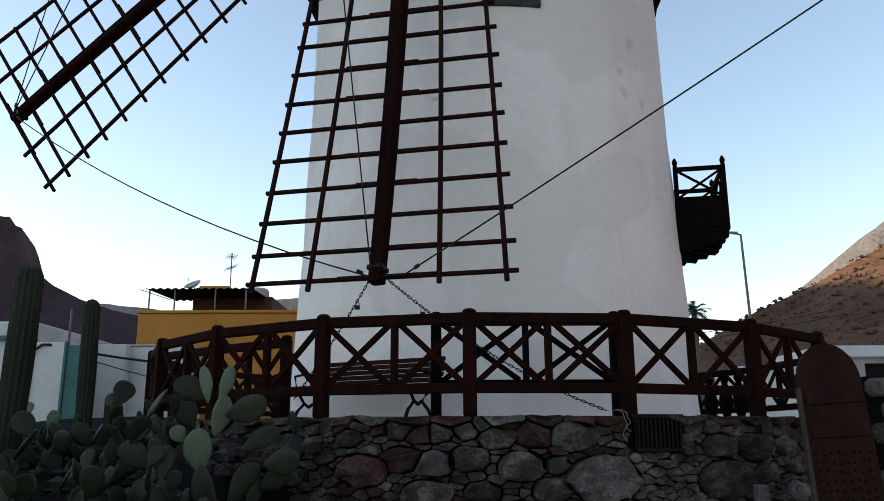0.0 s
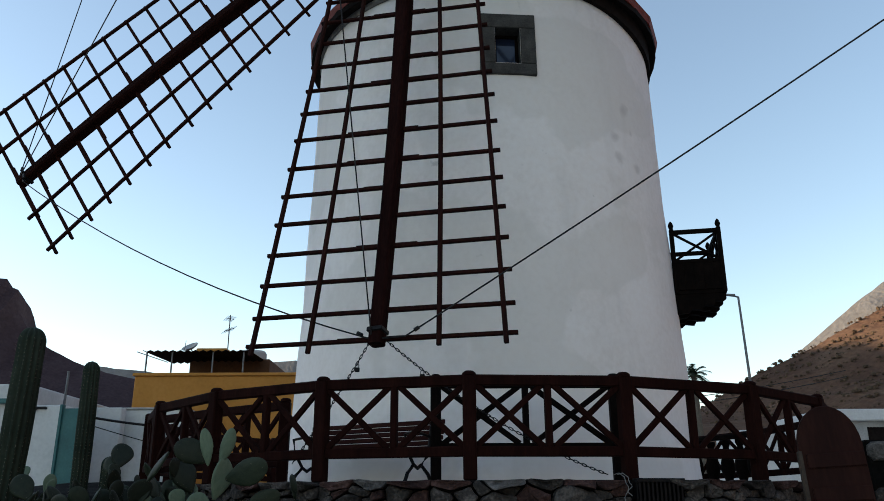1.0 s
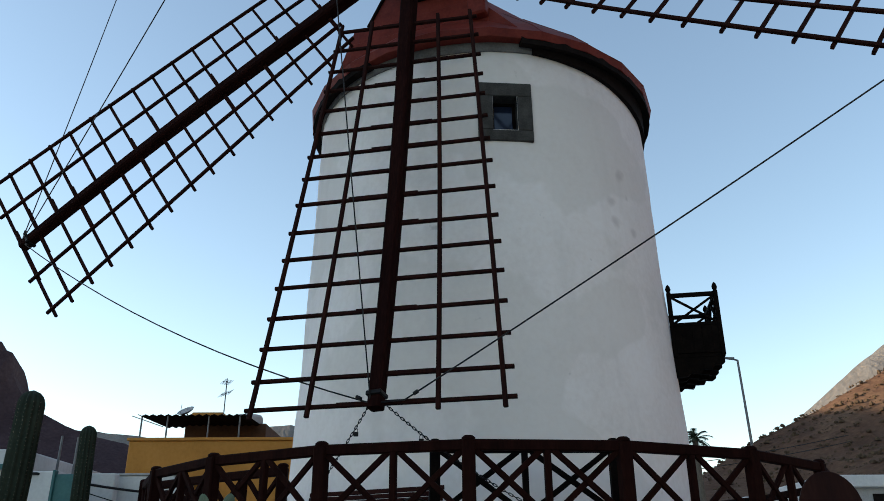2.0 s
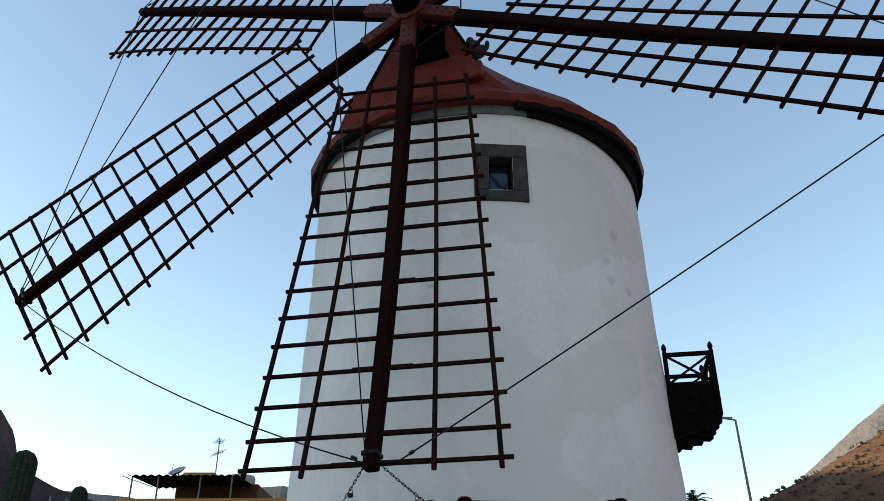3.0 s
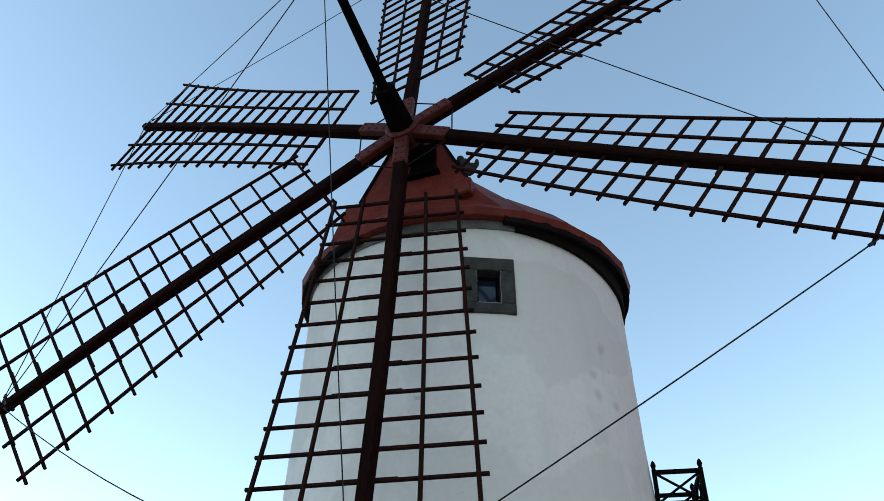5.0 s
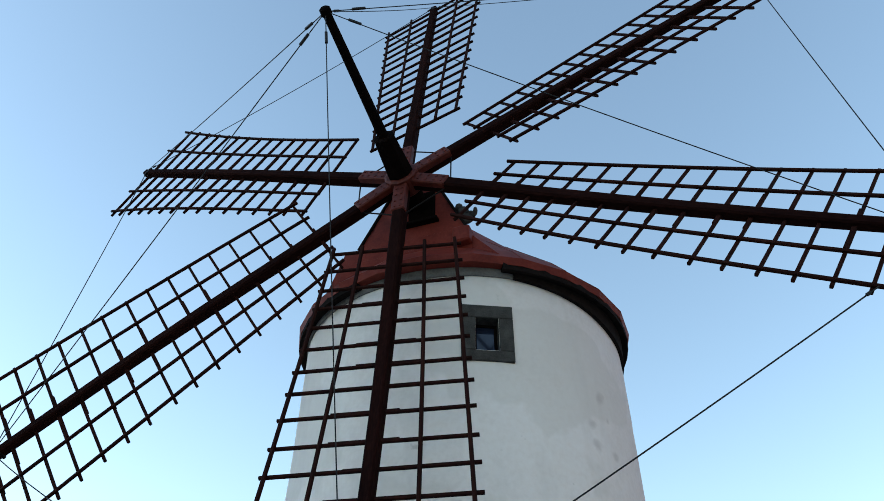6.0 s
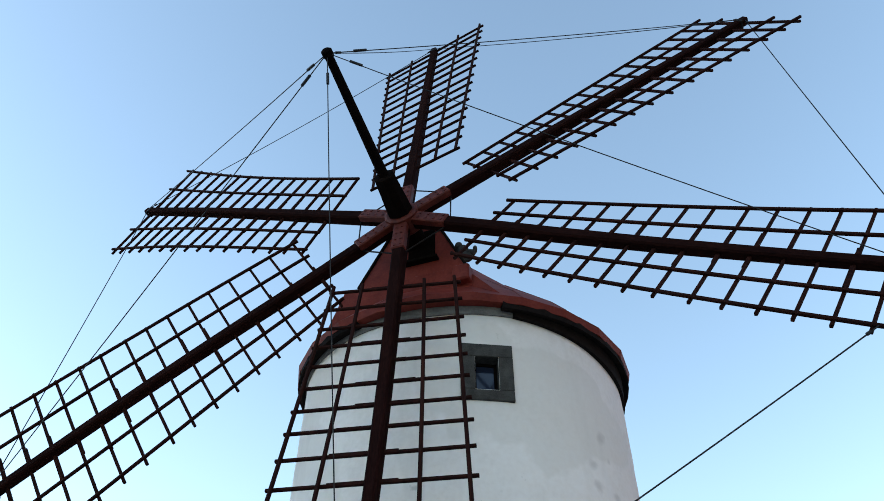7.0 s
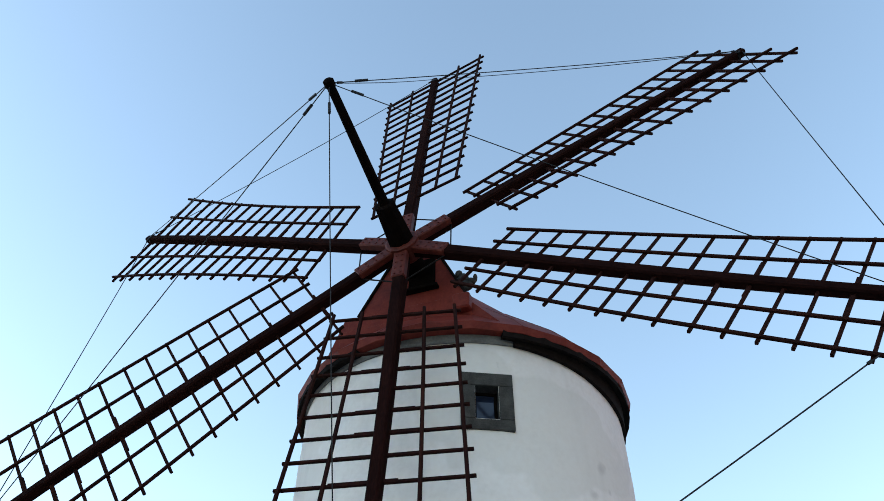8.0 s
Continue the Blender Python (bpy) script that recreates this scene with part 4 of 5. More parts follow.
# ---- cacti ----
def column_cactus(x, y, h, r, lean=0.0, ribs=13):
    c = thing("column_cactus", "tall ribbed green column cactus", "cactus", "column cacti", pose(x, y, 0, 0, lean, 0))
    bm = bmesh.new()
    n = ribs * 4
    rings = []
    heights = [h * i / 24 - r * 1.3 * i / 24 for i in range(24)] + [h - r * 1.3 * math.cos(math.pi / 2 * i / 9) for i in range(10)]
    for z in heights:
        t = z / h
        dome = math.sqrt(max(0.0, 1 - min(1.0, (z - (h - r * 1.3)) / (r * 1.3)) ** 2)) if z > h - r * 1.3 else 1.0
        rad = r * (0.86 + 0.14 * min(1, t * 3)) * (1 + 0.03 * math.sin(z * 5 + x)) * max(dome, 0.06)
        bend = 0.03 * math.sin(z * 1.1)
        rings.append([bm.verts.new((bend + rad * (1 + 0.13 * math.cos(ribs * 2 * math.pi * i / n)) * math.cos(2 * math.pi * i / n), rad * (1 + 0.13 * math.cos(ribs * 2 * math.pi * i / n)) * math.sin(2 * math.pi * i / n), z)) for i in range(n)])
    for a, b in zip(rings, rings[1:]):
        for i in range(n):
            bm.faces.new((a[i], a[(i + 1) % n], b[(i + 1) % n], b[i]))
    bm.faces.new(rings[-1])
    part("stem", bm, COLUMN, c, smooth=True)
    bm = bmesh.new()
    rc = random.Random(int(x * 100))
    for q in range(ribs):
        a = 2 * math.pi * q / ribs
        for k in range(int(h / 0.035)):
            z = 0.02 + k * 0.035
            if z > h - r:
                continue
            bend = 0.03 * math.sin(z * 1.1)
            p = Vector((bend + r * 1.12 * math.cos(a), r * 1.12 * math.sin(a), z))
            for s in range(2):
                d = Vector((math.cos(a), math.sin(a), rc.uniform(-0.5, 0.8))) + Vector((rc.uniform(-.6, .6), rc.uniform(-.6, .6), 0))
                e = p + d.normalized() * 0.022
                w = Vector((-math.sin(a), math.cos(a), 0)) * 0.0022
                bm.faces.new([bm.verts.new(v) for v in (p - w, p + w, e)])
    tagged(part("spines", bm, SPINE, c), kind="stuff")
    return c


column_cactus(-3.87, 7.0, 3.15, 0.108, 2.8)
column_cactus(-4.05, 9.0, 3.18, 0.084, 0.4)
column_cactus(-3.80, 9.1, 2.12, 0.075, 1.0)
column_cactus(-3.35, 8.6, 1.80, 0.075, -1.0)


def pad_mesh(seed, mat, name="pad"):
    """One flat, egg-shaped cactus pad of unit height with its foot at the origin, with small spine cushions."""
    rp = random.Random(seed)
    bm = bmesh.new()
    bmesh.ops.create_uvsphere(bm, u_segments=18, v_segments=12, radius=0.5)
    sk = rp.uniform(-0.08, 0.08)
    for v in bm.verts:
        t = v.co.z + 0.5
        wide = 0.80 + 0.22 * t if t < 0.7 else 0.95
        x, y, z = v.co.x * wide * (0.55 + 0.45 * min(1, t * 2.2)), v.co.y * 0.17, t
        x += sk * math.sin(t * 3)
        y += 0.05 * math.sin(x * 4 + seed) * t + 0.02 * noise.noise(Vector((x * 4, z * 4, seed)))
        v.co = Vector((x, y, z))
    me = bpy.data.meshes.new(name)
    for i in range(34):
        f = rp.choice(bm.faces[:])
        p = f.calc_center_median()
        s = 0.004
        nrm = Vector((0, 1 if p.y > 0 else -1, 0))
        vs = [bm.verts.new(p + nrm * 0.004 + Vector((dx, 0, dz))) for dx, dz in ((-s, -s), (s, -s), (s, s), (-s, s))]
        top = bm.verts.new(p + nrm * 0.016)
        for a, b in zip(vs, vs[1:] + vs[:1]):
            g = bm.faces.new((a, b, top))
            g.material_index = 1
    bmesh.ops.recalc_face_normals(bm, faces=bm.faces)
    bm.to_mesh(me)
    bm.free()
    me.materials.append(mat)
    me.materials.append(SPINE)
    for f in me.polygons:
        f.use_smooth = f.material_index == 0
    return me


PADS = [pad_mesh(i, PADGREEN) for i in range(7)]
YOUNG = [pad_mesh(20 + i, PADYOUNG) for i in range(3)]


def put_pad(plant, p, w, h, tilt, turn, back=0.0, young=False, rp=random.Random(8)):
    me = rp.choice(YOUNG if young else PADS)
    o = new("pad", me)
    o.parent = plant
    o.matrix_basis = Matrix.Translation(p) @ pose(0, 0, 0, back, tilt, turn) @ Matrix.Diagonal((w, (w + h) / 2, h, 1))
    return o


def pad_tip(o, side=0.0):
    return o.matrix_basis @ Vector((side * 0.35, 0, 0.93 - abs(side) * 0.2))


def prickly_pear(x, y, z, n, seed, size=0.3, spread=0.5, label="green prickly pear cactus with flat oval pads"):
    """Pads growing out of pads, from several feet on the ground."""
    rp = random.Random(seed)
    plant = thing("prickly_pear", label, "cactus", "prickly pears")
    tops = []
    for i in range(n):
        if not tops or rp.random() < 0.22:
            p = Vector((x + rp.uniform(-spread, spread), y + rp.uniform(-spread, spread) * 0.6, z + rp.uniform(-0.05, 0.05)))
            o = put_pad(plant, p, size * rp.uniform(0.7, 1.0), size * rp.uniform(1.0, 1.5), rp.uniform(-30, 30), rp.uniform(-80, 80), rp.uniform(-25, 25), rp=rp)
        else:
            base, side = rp.choice(tops)
            s = size * rp.uniform(0.6, 1.0)
            o = put_pad(plant, pad_tip(base, side), s * rp.uniform(0.65, 0.9), s * rp.uniform(0.95, 1.25), rp.uniform(-55, 55), rp.uniform(-85, 85), rp.uniform(-35, 35), rp.random() < 0.08, rp=rp)
        for s in (-1, 0, 1):
            tops.append((o, s * 0.8))
        bpy.context.view_layer.update()
    return plant


# the large plant before the fence
plant = thing("prickly_pear", "large prickly pear with pale young pads by the wall", "cactus", "prickly pears")
for x, z, w, h, tilt, turn, young in (
        (-1.66, 0.55, 0.24, 0.50, 4, 20, 0), (-1.64, 0.98, 0.26, 0.45, -5, -30, 0), (-1.70, 1.36, 0.22, 0.32, -6, 15, 1), (-1.62, 1.62, 0.20, 0.30, 10, 55, 1),
        (-1.68, 1.85, 0.10, 0.27, -10, 10, 1), (-1.60, 1.86, 0.11, 0.27, 14, 35, 1), (-1.69, 1.88, 0.20, 0.26, -62, 5, 0), (-1.55, 1.76, 0.21, 0.34, 72, -8, 0),
        (-1.83, 1.58, 0.13, 0.14, -45, 30, 1), (-1.42, 1.52, 0.16, 0.30, 60, 20, 0), (-1.26, 1.42, 0.20, 0.32, 78, -20, 0), (-1.50, 1.15, 0.22, 0.36, 40, 60, 0)):
    put_pad(plant, Vector((x, 5.75, z)), w, h, tilt, turn, 8, bool(young))
k = 0
for x, y, z, n, size, spread in ((-2.5, 5.4, 1.00, 26, 0.22, 0.45), (-3.1, 6.0, 1.05, 28, 0.22, 0.5), (-2.0, 5.1, 0.92, 20, 0.22, 0.35), (-1.4, 5.8, 0.80, 12, 0.24, 0.3), (-2.9, 6.9, 1.12, 22, 0.22, 0.5),
                                 (-2.2, 6.7, 1.12, 14, 0.22, 0.35), (-3.6, 7.6, 1.25, 24, 0.20, 0.5), (-2.7, 4.8, 0.85, 22, 0.24, 0.4), (-4.2, 7.0, 1.1, 20, 0.22, 0.5), (-1.7, 4.9, 0.80, 12, 0.24, 0.3), (-3.4, 5.4, 0.95, 22, 0.24, 0.4), (-3.9, 6.2, 1.0, 18, 0.22, 0.4)):
    prickly_pear(x, y, z, n, 31 + k, size, spread)
    k += 1
rq = random.Random(77)
for i in range(12):
    x, y = rq.uniform(-4.7, -2.0), rq.uniform(5.0, 8.2)
    prickly_pear(x, y, 0.92 + 0.1 * (y - 5), 18, 120 + i, rq.uniform(0.2, 0.27), 0.4)
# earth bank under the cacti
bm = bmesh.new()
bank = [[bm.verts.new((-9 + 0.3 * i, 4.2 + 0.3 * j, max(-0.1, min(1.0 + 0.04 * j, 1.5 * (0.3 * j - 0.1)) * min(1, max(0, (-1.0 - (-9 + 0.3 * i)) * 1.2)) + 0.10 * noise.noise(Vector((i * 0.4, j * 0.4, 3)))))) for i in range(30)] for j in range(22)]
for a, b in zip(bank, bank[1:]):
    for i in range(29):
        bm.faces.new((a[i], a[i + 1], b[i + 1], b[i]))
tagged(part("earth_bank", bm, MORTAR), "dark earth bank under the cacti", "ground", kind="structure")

rb = random.Random(9)
bm = bmesh.new()
for _ in range(150):
    x, y = rb.uniform(-4.8, -1.3), rb.uniform(4.6, 8.3)
    k = rb.uniform(0.04, 0.13)
    at = Vector((x, y, 1.0 + 0.04 * (y - 4.2) / 0.3 + rb.uniform(-0.05, 0.05)))
    w = [bm.verts.new(at + Vector((p[0] * k * rb.uniform(0.7, 1.4), p[1] * k * rb.uniform(0.7, 1.3), p[2] * k * 0.7))) for p in ball]
    for i in range(6):
        bm.faces.new((w[i], w[(i + 1) % 6], w[6 + (i + 1) % 6], w[6 + i]))
        bm.faces.new((w[6 + i], w[6 + (i + 1) % 6], w[12]))
tagged(part("rubble", bm, STONE), "loose dark stones among the cacti", "stones", kind="stuff")

# ---- houses behind ----
yh = thing("house", "flat-roofed ochre yellow house with a roof shed", "house", "houses")
part("wall", box(bmesh.new(), -8.55, -2.6, 22.0, 30.0, 0, 5.05, 0.03), OCHRE, yh)
part("parapet", box(bmesh.new(), -8.6, -2.55, 21.95, 22.2, 5.05, 5.13, 0.01), OCHRE, yh)
part("shed", box(bmesh.new(), -8.0, -5.45, 25.0, 28.0, 5.05, 6.05, 0.02), RUST, yh, "brown roof shed")
part("shed_top", box(bmesh.new(), -7.9, -6.9, 25.2, 27.5, 6.05, 6.45, 0.03), OCHRE, yh)
bm = bmesh.new()
nx = 56
ca = [[bm.verts.new((-8.75 + 3.1 * i / nx, y, z + 0.025 * math.cos(i * math.pi / 2))) for i in range(nx + 1)] for y, z in ((22.9, 5.93), (25.4, 6.02))]
cb = [[bm.verts.new((v.co.x, v.co.y, v.co.z - 0.02)) for v in row] for row in ca]
for g in (ca, cb):
    for i in range(nx):
        bm.faces.new((g[0][i], g[0][i + 1], g[1][i + 1], g[1][i]))
for j in range(2):
    for i in range(nx):
        bm.faces.new((ca[j][i], ca[j][i + 1], cb[j][i + 1], cb[j][i]))
part("canopy", bm, BOARDSHADE, yh, "dark corrugated canopy")
for x in (-8.65, -7.9, -6.7, -5.8):
    part("canopy_pole", tube(bmesh.new(), [(x, 23.0, 5.05), (x, 23.0, 5.93)], 0.025, 8), STEEL, yh)
part("wire_rail", tube(bmesh.new(), [(-8.6, 22.1, 5.75), (-7.7, 22.1, 5.45)], 0.012, 6), STEEL, yh)
tank = thing("water_tank", "pale round water tank on the house roof", "tank")
part("drum", lathe(bmesh.new(), [(0.42, 6.05), (0.45, 6.1), (0.45, 6.32), (0.40, 6.40), (0.15, 6.43)], 20, (-6.15, 25.6)), CONCRETE, tank)
dish = thing("satellite_dish", "white satellite dish on the house roof", "satellite dish", m=pose(-7.75, 24.2, 6.22, 35, 0, -30))
bm = bmesh.new()
lathe(bm, [(0.02, 0.0), (0.12, 0.015), (0.22, 0.06), (0.27, 0.10), (0.26, 0.11), (0.2, 0.075), (0.1, 0.03), (0.01, 0.012)], 20)
part("reflector", bm, CONCRETE, dish)
part("stand", tube(bmesh.new(), [(0, 0, 0), (0.03, 0.06, -0.32)], 0.02, 6), STEEL, dish)
part("feed_arm", tube(bmesh.new(), [(0, -0.24, 0.1), (0, -0.05, 0.32)], 0.01, 6), STEEL, dish)
aerial = thing("tv_aerial", "thin metal television aerial on the roof", "aerial", m=pose(-6.72, 24.6, 6.0))
part("mast", tube(bmesh.new(), [(0, 0, 0), (0, 0, 1.4)], 0.018, 6), STEEL, aerial)
for z, l, az in ((1.28, 0.34, 60), (0.92, 0.48, -35)):
    boom = Vector((math.cos(radians(az)), math.sin(radians(az)), 0.08))
    part("boom", tube(bmesh.new(), [Vector((0, 0, z)) - boom * l * 0.5, Vector((0, 0, z)) + boom * l * 0.5], 0.010, 6), STEEL, aerial)
    for i in range(7):
        p = Vector((0, 0, z)) + boom * l * (i / 6 - 0.5)
        part("element", tube(bmesh.new(), [p + Vector((-0.05, -0.1, -0.10)), p + Vector((0.05, 0.1, 0.10))], 0.007, 5), STEEL, aerial)

wh = thing("house", "low whitewashed house with teal trim", "house", "houses")
part("wall", box(bmesh.new(), -16.0, -9.35, 18.0, 24.0, 0, 4.25, 0.03), WHITEWALL, wh)
part("trim", box(bmesh.new(), -9.42, -9.22, 17.9, 18.0, 1.0, 3.85, 0.01), TEAL, wh, "teal painted corner trim")
part("ledge", box(bmesh.new(), -16.0, -9.3, 17.8, 18.0, 3.80, 3.90, 0.01), TEAL, wh)
wy = thing("yard_wall", "white yard wall with a teal gate", "wall")
part("wall", box(bmesh.new(), -9.15, -8.30, 17.6, 18.0, 0, 3.72, 0.02), WHITEWALL, wy)
part("wall", box(bmesh.new(), -9.2, -8.0, 20.0, 20.3, 0, 3.95, 0.02), WHITEWALL, wy)
part("gate", box(bmesh.new(), -8.08, -7.62, 17.0, 17.08, 0.6, 3.58, 0.01), TEAL, wy, "teal metal gate leaf")
part("gate_post", box(bmesh.new(), -8.12, -8.06, 16.95, 17.1, 0.6, 3.66, 0.01), TEAL, wy)
wz = thing("house", "small white house with a flat roof", "house", "houses")
part("wall", box(bmesh.new(), -8.15, -6.6, 20.5, 21.9, 0, 3.95, 0.02), WHITEWALL, wz)
part("coping", box(bmesh.new(), -8.2, -6.55, 20.45, 21.95, 3.95, 4.0, 0.01), CONCRETE, wz)
for x, y in ((-9.0, 19.0), (-8.7, 19.2)):
    tagged(part("pipe", tube(bmesh.new(), [(x, y, 0), (x, y, 4.7)], 0.03, 8), STEEL), "thin upright metal pipe by the white wall", "pipe")
bm = bmesh.new()
tube(bm, [(-9.12, 17.56, 1.2), (-9.1, 17.56, 3.3), (-9.04, 17.55, 3.55), (-8.9, 17.56, 3.66)] + sagging((-8.75, 17.57, 3.66), (-6.85, 20.5, 3.50), 0.06, 10), 0.03, 8)
tagged(part("power_cable", bm, CABLE), "thick black cable sagging before the white walls", "cable")
bm = bmesh.new()
tube(bm, sagging((-8.4, 17.6, 3.5), (-7.3, 20.5, 3.1), 0.02, 6), 0.012, 6)
tagged(part("power_cable", bm, CABLE), "thin dark cable along the white wall", "cable")

# far right: flat building, lamp, palm, wires
fb = thing("house", "low white flat-roofed building below the hill", "house", "houses")
part("wall", box(bmesh.new(), 17.2, 20.4, 35.0, 40.0, 0, 5.0, 0.02), CONCRETE, fb)
part("roof_slab", box(bmesh.new(), 16.6, 20.8, 34.6, 40.3, 5.0, 5.5, 0.04), WHITEWALL, fb)
part("opening", box(bmesh.new(), 18.6, 19.7, 34.96, 35.2, 3.2, 4.75), BOARDSHADE, fb)
fw = thing("house", "white wall behind the terrace fence", "house", "houses")
part("wall", box(bmesh.new(), 11.6, 14.6, 31.0, 34.0, 0, 4.3, 0.02), WHITEWALL, fw)
lamp = thing("street_lamp", "slim grey street lamp", "street lamp", m=pose(9.83, 25.0, 0))
part("pole", tube(bmesh.new(), [(0.06, 0, 0), (0.0, 0, 5.2), (-0.06, 0, 8.05)], 0.055, 10, 0.035), STEEL, lamp)
part("lamp_arm", tube(bmesh.new(), [(-0.06, 0, 8.04), (-0.25, 0, 8.1)], 0.03, 8), STEEL, lamp)
part("lamp_head", beam(bmesh.new(), (-0.18, 0, 8.10), (-0.55, 0, 8.13), 0.16, 0.07, (0, 0, 1), 0.10, 0.05), STEEL, lamp)

rpalm = random.Random(4)
palm = thing("palm_tree", "small dark palm tree in the distance", "palm tree", m=pose(19.3, 60, -0.3))
part("trunk", tube(bmesh.new(), [(0, 0, 0), (0.1, 0, 5.5), (0, 0, 11.2)], 0.28, 10, 0.2), BARK, palm)
for i in range(34):
    az, el, l = rpalm.uniform(0, 2 * math.pi), rpalm.uniform(-0.5, 1.3), rpalm.uniform(1.1, 1.6)
    bm = bmesh.new()
    pts = []
    for s in range(7):
        t = s / 6
        rr = l * t * math.cos(el)
        pts.append(Vector((rr * math.cos(az), rr * math.sin(az), 11.3 + l * t * math.sin(el) - 0.7 * t * t)))
    side = Vector((-math.sin(az), math.cos(az), 0))
    for a, b in zip(pts, pts[1:]):
        for q in range(3):
            p = a.lerp(b, q / 3)
            for s in (-1, 1):
                e = p + side * s * 0.28 + (b - a).normalized() * 0.22 + Vector((0, 0, -0.1))
                w = (b - a).normalized() * 0.03
                bm.faces.new([bm.verts.new(v) for v in (p - w, p + w, e)])
    tube(bm, pts, 0.02, 5)
    part("frond", bm, PALMGREEN, palm)
for y0 in (0.0, 0.5):
    bm = bmesh.new()
    tube(bm, sagging((9.0, 60, 8.3 - y0), (32, 62, 11.6 - y0), 0.4, 12), 0.03, 5)
    tagged(part("overhead_wire", bm, CABLE), "thin overhead wire across the valley", "cable")

# ---- stone retaining wall ----
rw = random.Random(21)
S0, S1 = radians(-62) * WALL_R, radians(58) * WALL_R
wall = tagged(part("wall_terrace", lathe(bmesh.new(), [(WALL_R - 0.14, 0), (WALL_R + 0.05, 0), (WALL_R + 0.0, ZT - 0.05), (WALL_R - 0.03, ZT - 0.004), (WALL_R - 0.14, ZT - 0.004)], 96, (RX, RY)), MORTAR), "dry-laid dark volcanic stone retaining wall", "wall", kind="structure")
# (along the wall, height, half width, half height) of the large boulders
BOULDERS = [(-1.64, 1.60, 0.16, 0.07), (-1.41, 1.48, 0.12, 0.05), (-1.51, 1.29, 0.33, 0.14), (-1.12, 1.66, 0.14, 0.07), (-0.93, 1.62, 0.10, 0.10), (-0.71, 1.63, 0.10, 0.08),
            (-1.09, 1.40, 0.19, 0.15), (-0.77, 1.36, 0.18, 0.15), (-0.44, 1.40, 0.16, 0.15), (-0.46, 1.65, 0.14, 0.05), (-0.18, 1.59, 0.15, 0.11), (0.21, 1.61, 0.15, 0.13)]
BOULDERS += [(0.59, 1.61, 0.25, 0.13), (0.08, 1.33, 0.28, 0.13), (0.42, 1.34, 0.15, 0.08), (0.89, 1.21, 0.37, 0.24), (-0.85, 1.06, 0.25, 0.16), (-0.31, 1.08, 0.19, 0.10)]
BOULDERS += [(0.36, 1.11, 0.14, 0.16), (-1.91, 1.43, 0.14, 0.07), (2.20, 1.52, 0.19, 0.13), (2.67, 1.50, 0.28, 0.13), (2.25, 1.18, 0.37, 0.19), (2.75, 1.21, 0.15, 0.09)]
ASPECT = 0.6
NEAR0, NEAR1 = -3.9, 3.9
seeds = []                                # along the wall, height, weight
for x, z, w, h in BOULDERS:
    seeds.append((x, z, ((w * ASPECT + h) / 2) ** 2))
# boulders further along and at the foot of the wall
big = [(x, z, (w * ASPECT + h) / 2) for x, z, w, h in BOULDERS]
for _ in range(900):
    q = (rw.uniform(S0, S1), rw.uniform(0.5, ZT - 0.28))
    if -2.1 < q[0] < 3.0 and q[1] > 1.0:
        continue
    rad = rw.uniform(0.07, 0.17)
    if all(math.hypot((q[0] - o[0]) * ASPECT, q[1] - o[1]) > rad + o[2] + 0.02 for o in big):
        big.append((*q, rad))
        seeds.append((*q, rad * rad))
n_big = len(seeds)
# capping slabs and a thin course below them
x = S0
while x < S1:
    w = rw.uniform(0.20, 0.52)
    seeds.append((x + w / 2, ZT - 0.045 + rw.uniform(-0.012, 0.01), 0.0))
    x += w
n_cap = len(seeds)
# thin flat stones packed into what is left
small = []
for _ in range(14000):
    q = (rw.uniform(NEAR0, NEAR1) if rw.random() < 0.85 else rw.uniform(S0, S1), rw.uniform(0.55, ZT - 0.125))
    need = rw.uniform(0.030, 0.055) if NEAR0 < q[0] < NEAR1 else 0.09
    if any(math.hypot((q[0] - o[0]) * ASPECT, q[1] - o[1]) < o[2] * 0.92 + need * 0.5 for o in big):
        continue
    if all((((q[0] - o[0]) * 0.34) ** 2 + (q[1] - o[1]) ** 2) > ((need + o[2]) / 1.55) ** 2 for o in small):
        small.append((*q, need))
seeds += [(a, b, 0.0) for a, b, c in small]


def cell(i):
    """The region of the wall that belongs to seed i by weighted distance, as a polygon."""
    cx, cz, cw = seeds[i]
    poly = [(cx - 0.7, max(0.4, cz - 0.6)), (cx + 0.7, max(0.4, cz - 0.6)), (cx + 0.7, min(ZT, cz + 0.6)), (cx - 0.7, min(ZT, cz + 0.6))]
    kx = ASPECT
    for j, (ox, oz, wj) in enumerate(seeds):
        if j == i or abs(ox - cx) > 1.4 or abs(oz - cz) > 1.2:
            continue
        nx_, nz_ = (ox - cx) * kx * kx, (oz - cz)
        t0 = 0.5 + (cw - wj) / (2 * (((ox - cx) * kx) ** 2 + nz_ * nz_) + 1e-9)
        mx_, mz_ = cx + (ox - cx) * t0, cz + (oz - cz) * t0
        out = []
        for a, b in zip(poly, poly[1:] + poly[:1]):
            da = (a[0] - mx_) * nx_ + (a[1] - mz_) * nz_
            db = (b[0] - mx_) * nx_ + (b[1] - mz_) * nz_
            if da <= 0:
                out.append(a)
            if da * db < 0:
                t = da / (da - db)
                out.append((a[0] + (b[0] - a[0]) * t, a[1] + (b[1] - a[1]) * t))
        poly = out
        if len(poly) < 3:
            return None
    return poly


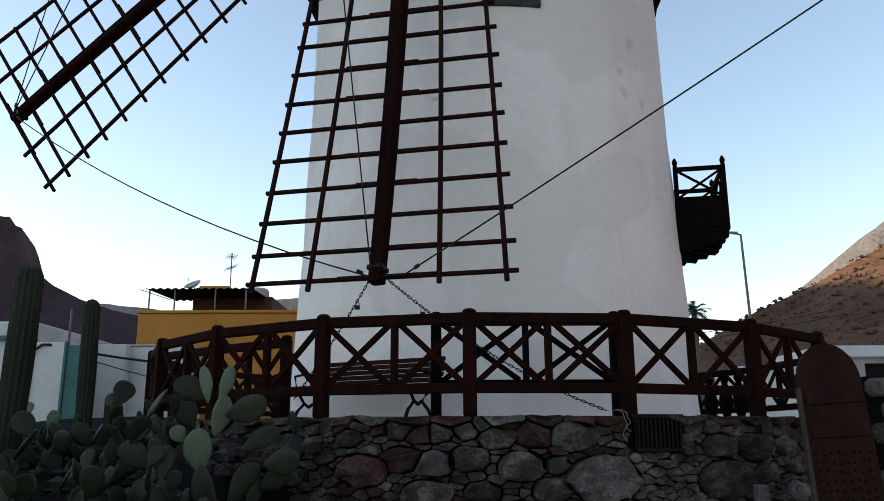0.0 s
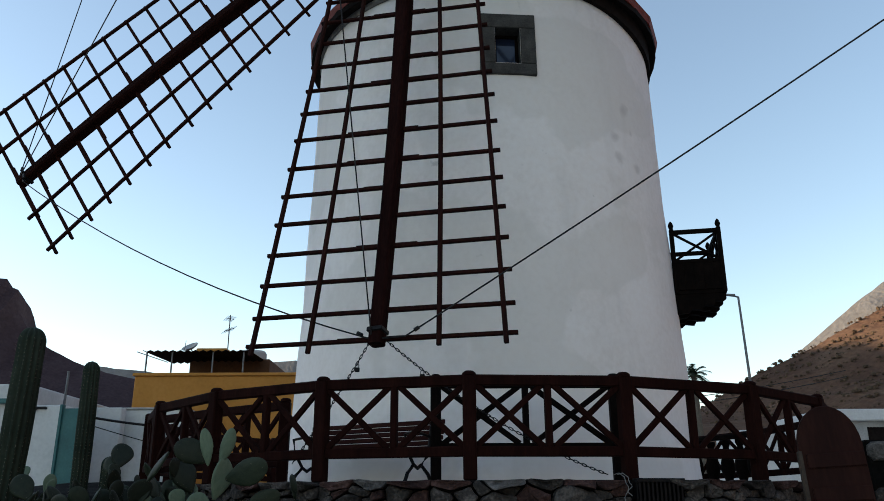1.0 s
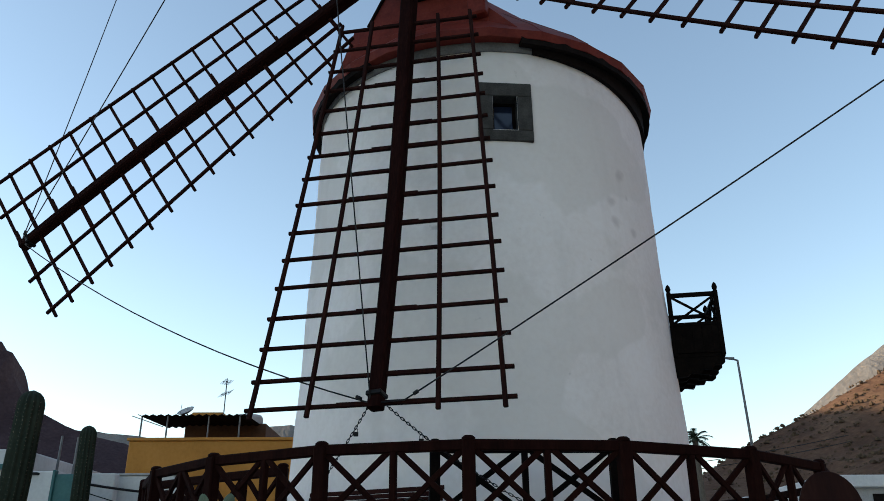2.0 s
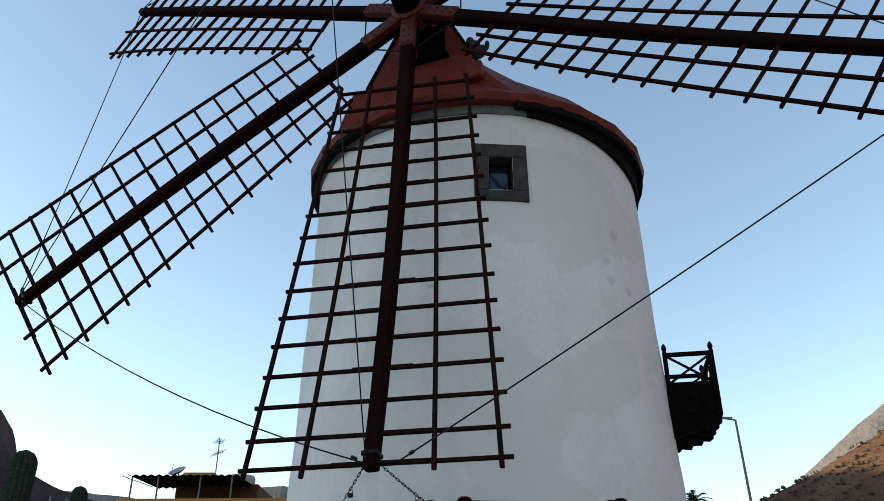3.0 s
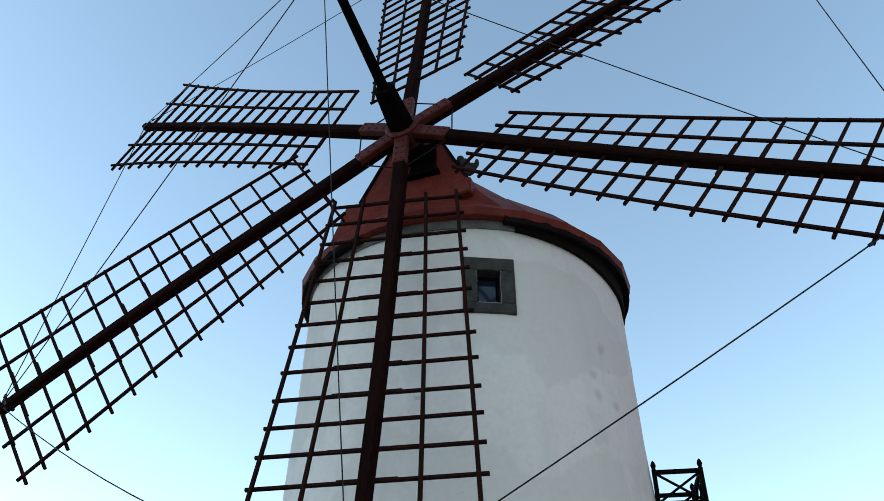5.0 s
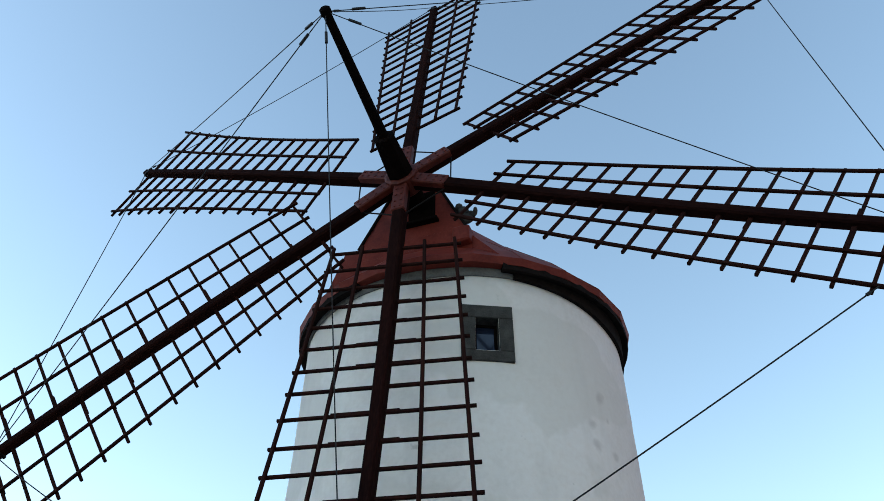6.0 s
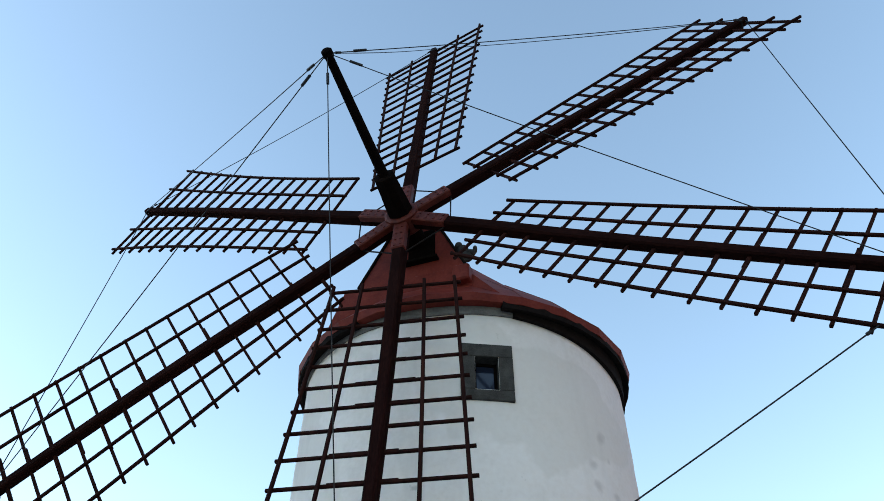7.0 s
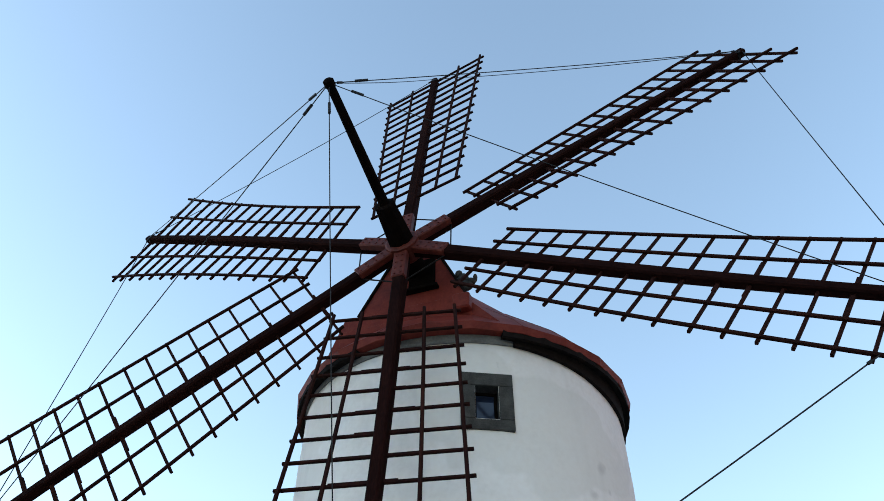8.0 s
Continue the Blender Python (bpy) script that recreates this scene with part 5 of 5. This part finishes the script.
def stone(bm, poly, proud, gap, steps, flat=False):
    """One rough stone with rounded corners and an uneven face on the curved wall."""
    cx = sum(p[0] for p in poly) / len(poly)
    cz = sum(p[1] for p in poly) / len(poly)
    pts = []
    for a, b in zip(poly, poly[1:] + poly[:1]):
        for t in steps:
            pts.append((a[0] + (b[0] - a[0]) * t, a[1] + (b[1] - a[1]) * t))
    off = rw.uniform(0, 50)
    tx, tz = rw.uniform(-0.15, 0.15), rw.uniform(-0.22, 0.22)
    rings = []
    shape = ((1.0, -0.05), (1.0, 0.7 * proud), (0.96, 0.95 * proud), (0.8, proud), (0.4, proud)) if flat else ((1.0, -0.05), (1.0, 0.4 * proud), (0.95, 0.85 * proud), (0.8, proud), (0.4, 1.06 * proud))
    for scale, d in shape:
        ring = []
        for x, z in pts:
            dx, dz = x - cx, z - cz
            l = max(0.015, math.hypot(dx, dz))
            k = scale * max(0.35, 1 - gap * (1 + 0.7 * noise.noise(Vector((x * 6, z * 6, off)))) / l)
            jx = 0.17 * noise.noise(Vector((x * 9, z * 9, off)))
            x2, z2 = cx + dx * k + jx * l * 1.4, cz + dz * k + jx * l
            dd = d + 0.5 * proud * noise.noise(Vector((x2 * 10, z2 * 10, off))) * (d > 0) + (dx * tx + dz * tz) * (d > 0) * scale
            a = x2 / WALL_R
            r = WALL_R + dd + (ZT - z2) * 0.04
            ring.append(bm.verts.new((RX + r * math.sin(a), RY - r * math.cos(a), min(z2, ZT + 0.015))))
        rings.append(ring)
    n = len(pts)
    for a, b in zip(rings, rings[1:]):
        for i in range(n):
            bm.faces.new((a[i], a[(i + 1) % n], b[(i + 1) % n], b[i]))
    bm.faces.new(rings[-1])
    return bm


rest = bmesh.new()
picked = 0
for i in range(len(seeds)):
    ang = math.degrees(seeds[i][0] / WALL_R)
    if 12.6 < ang < 18.4 and seeds[i][1] > 1.45:
        continue
    poly = cell(i)
    if poly is None:
        continue
    q = rw.random()
    if i < n_cap:
        large = i < n_big
        mat = REDSTONE if q < (0.12 if large else 0.45) else PALESTONE if q > (0.82 if large else 0.9) else STONE
        part("stone", stone(bmesh.new(), poly, rw.uniform(0.08, 0.15) if large else rw.uniform(0.10, 0.16), 0.012 if large else 0.008, (0.1, 0.5, 0.9), not large), mat, wall)
    elif -1.9 < seeds[i][0] < 1.3 and picked < 190:
        picked += 1
        part("stone", stone(bmesh.new(), poly, rw.uniform(0.02, 0.10), 0.007, (0.15, 0.85), True), REDSTONE if q < 0.24 else PALESTONE if q > 0.93 else STONE, wall)
    else:
        stone(rest, poly, rw.uniform(0.02, 0.10), 0.007, (0.15, 0.85), True)
tagged(part("filler_stones", rest, STONE, wall), kind="stuff")

# lower stone wall beyond the threshing board
low = tagged(part("wall_far", box(bmesh.new(), 5.7, 12.0, 10.8, 11.3, 0, 2.4, 0.03), MORTAR), "rough stone wall beside the road", "wall", kind="structure")
for i in range(16):
    for j in range(7):
        x, z = 5.7 + i * 0.36 + (j % 2) * 0.16, 0.3 + j * 0.3
        w, h = 0.17 * rw.uniform(0.75, 1.02), 0.14 * rw.uniform(0.8, 1.03)
        bm = bmesh.new()
        rr = []
        for d, k in ((0.0, 1.0), (-0.05, 1.0), (-0.09, 0.75)):
            rr.append([bm.verts.new((x + 0.17 + w * k * px + 0.02 * noise.noise(Vector((i * 3 + px, j, k))), 10.8 + d, z + 0.15 + h * k * pz + 0.02 * noise.noise(Vector((i, j * 3 + pz, k))))) for px, pz in ((-1, -0.5), (-0.6, -1), (0.5, -0.95), (1, -0.6), (0.95, 0.6), (0.5, 1), (-0.6, 0.95), (-1, 0.5))])
        for p, q in zip(rr, rr[1:]):
            for m in range(8):
                bm.faces.new((p[m], p[(m + 1) % 8], q[(m + 1) % 8], q[m]))
        bm.faces.new(rr[-1])
        part("stone", bm, PALESTONE if rw.random() < 0.4 else STONE, low)
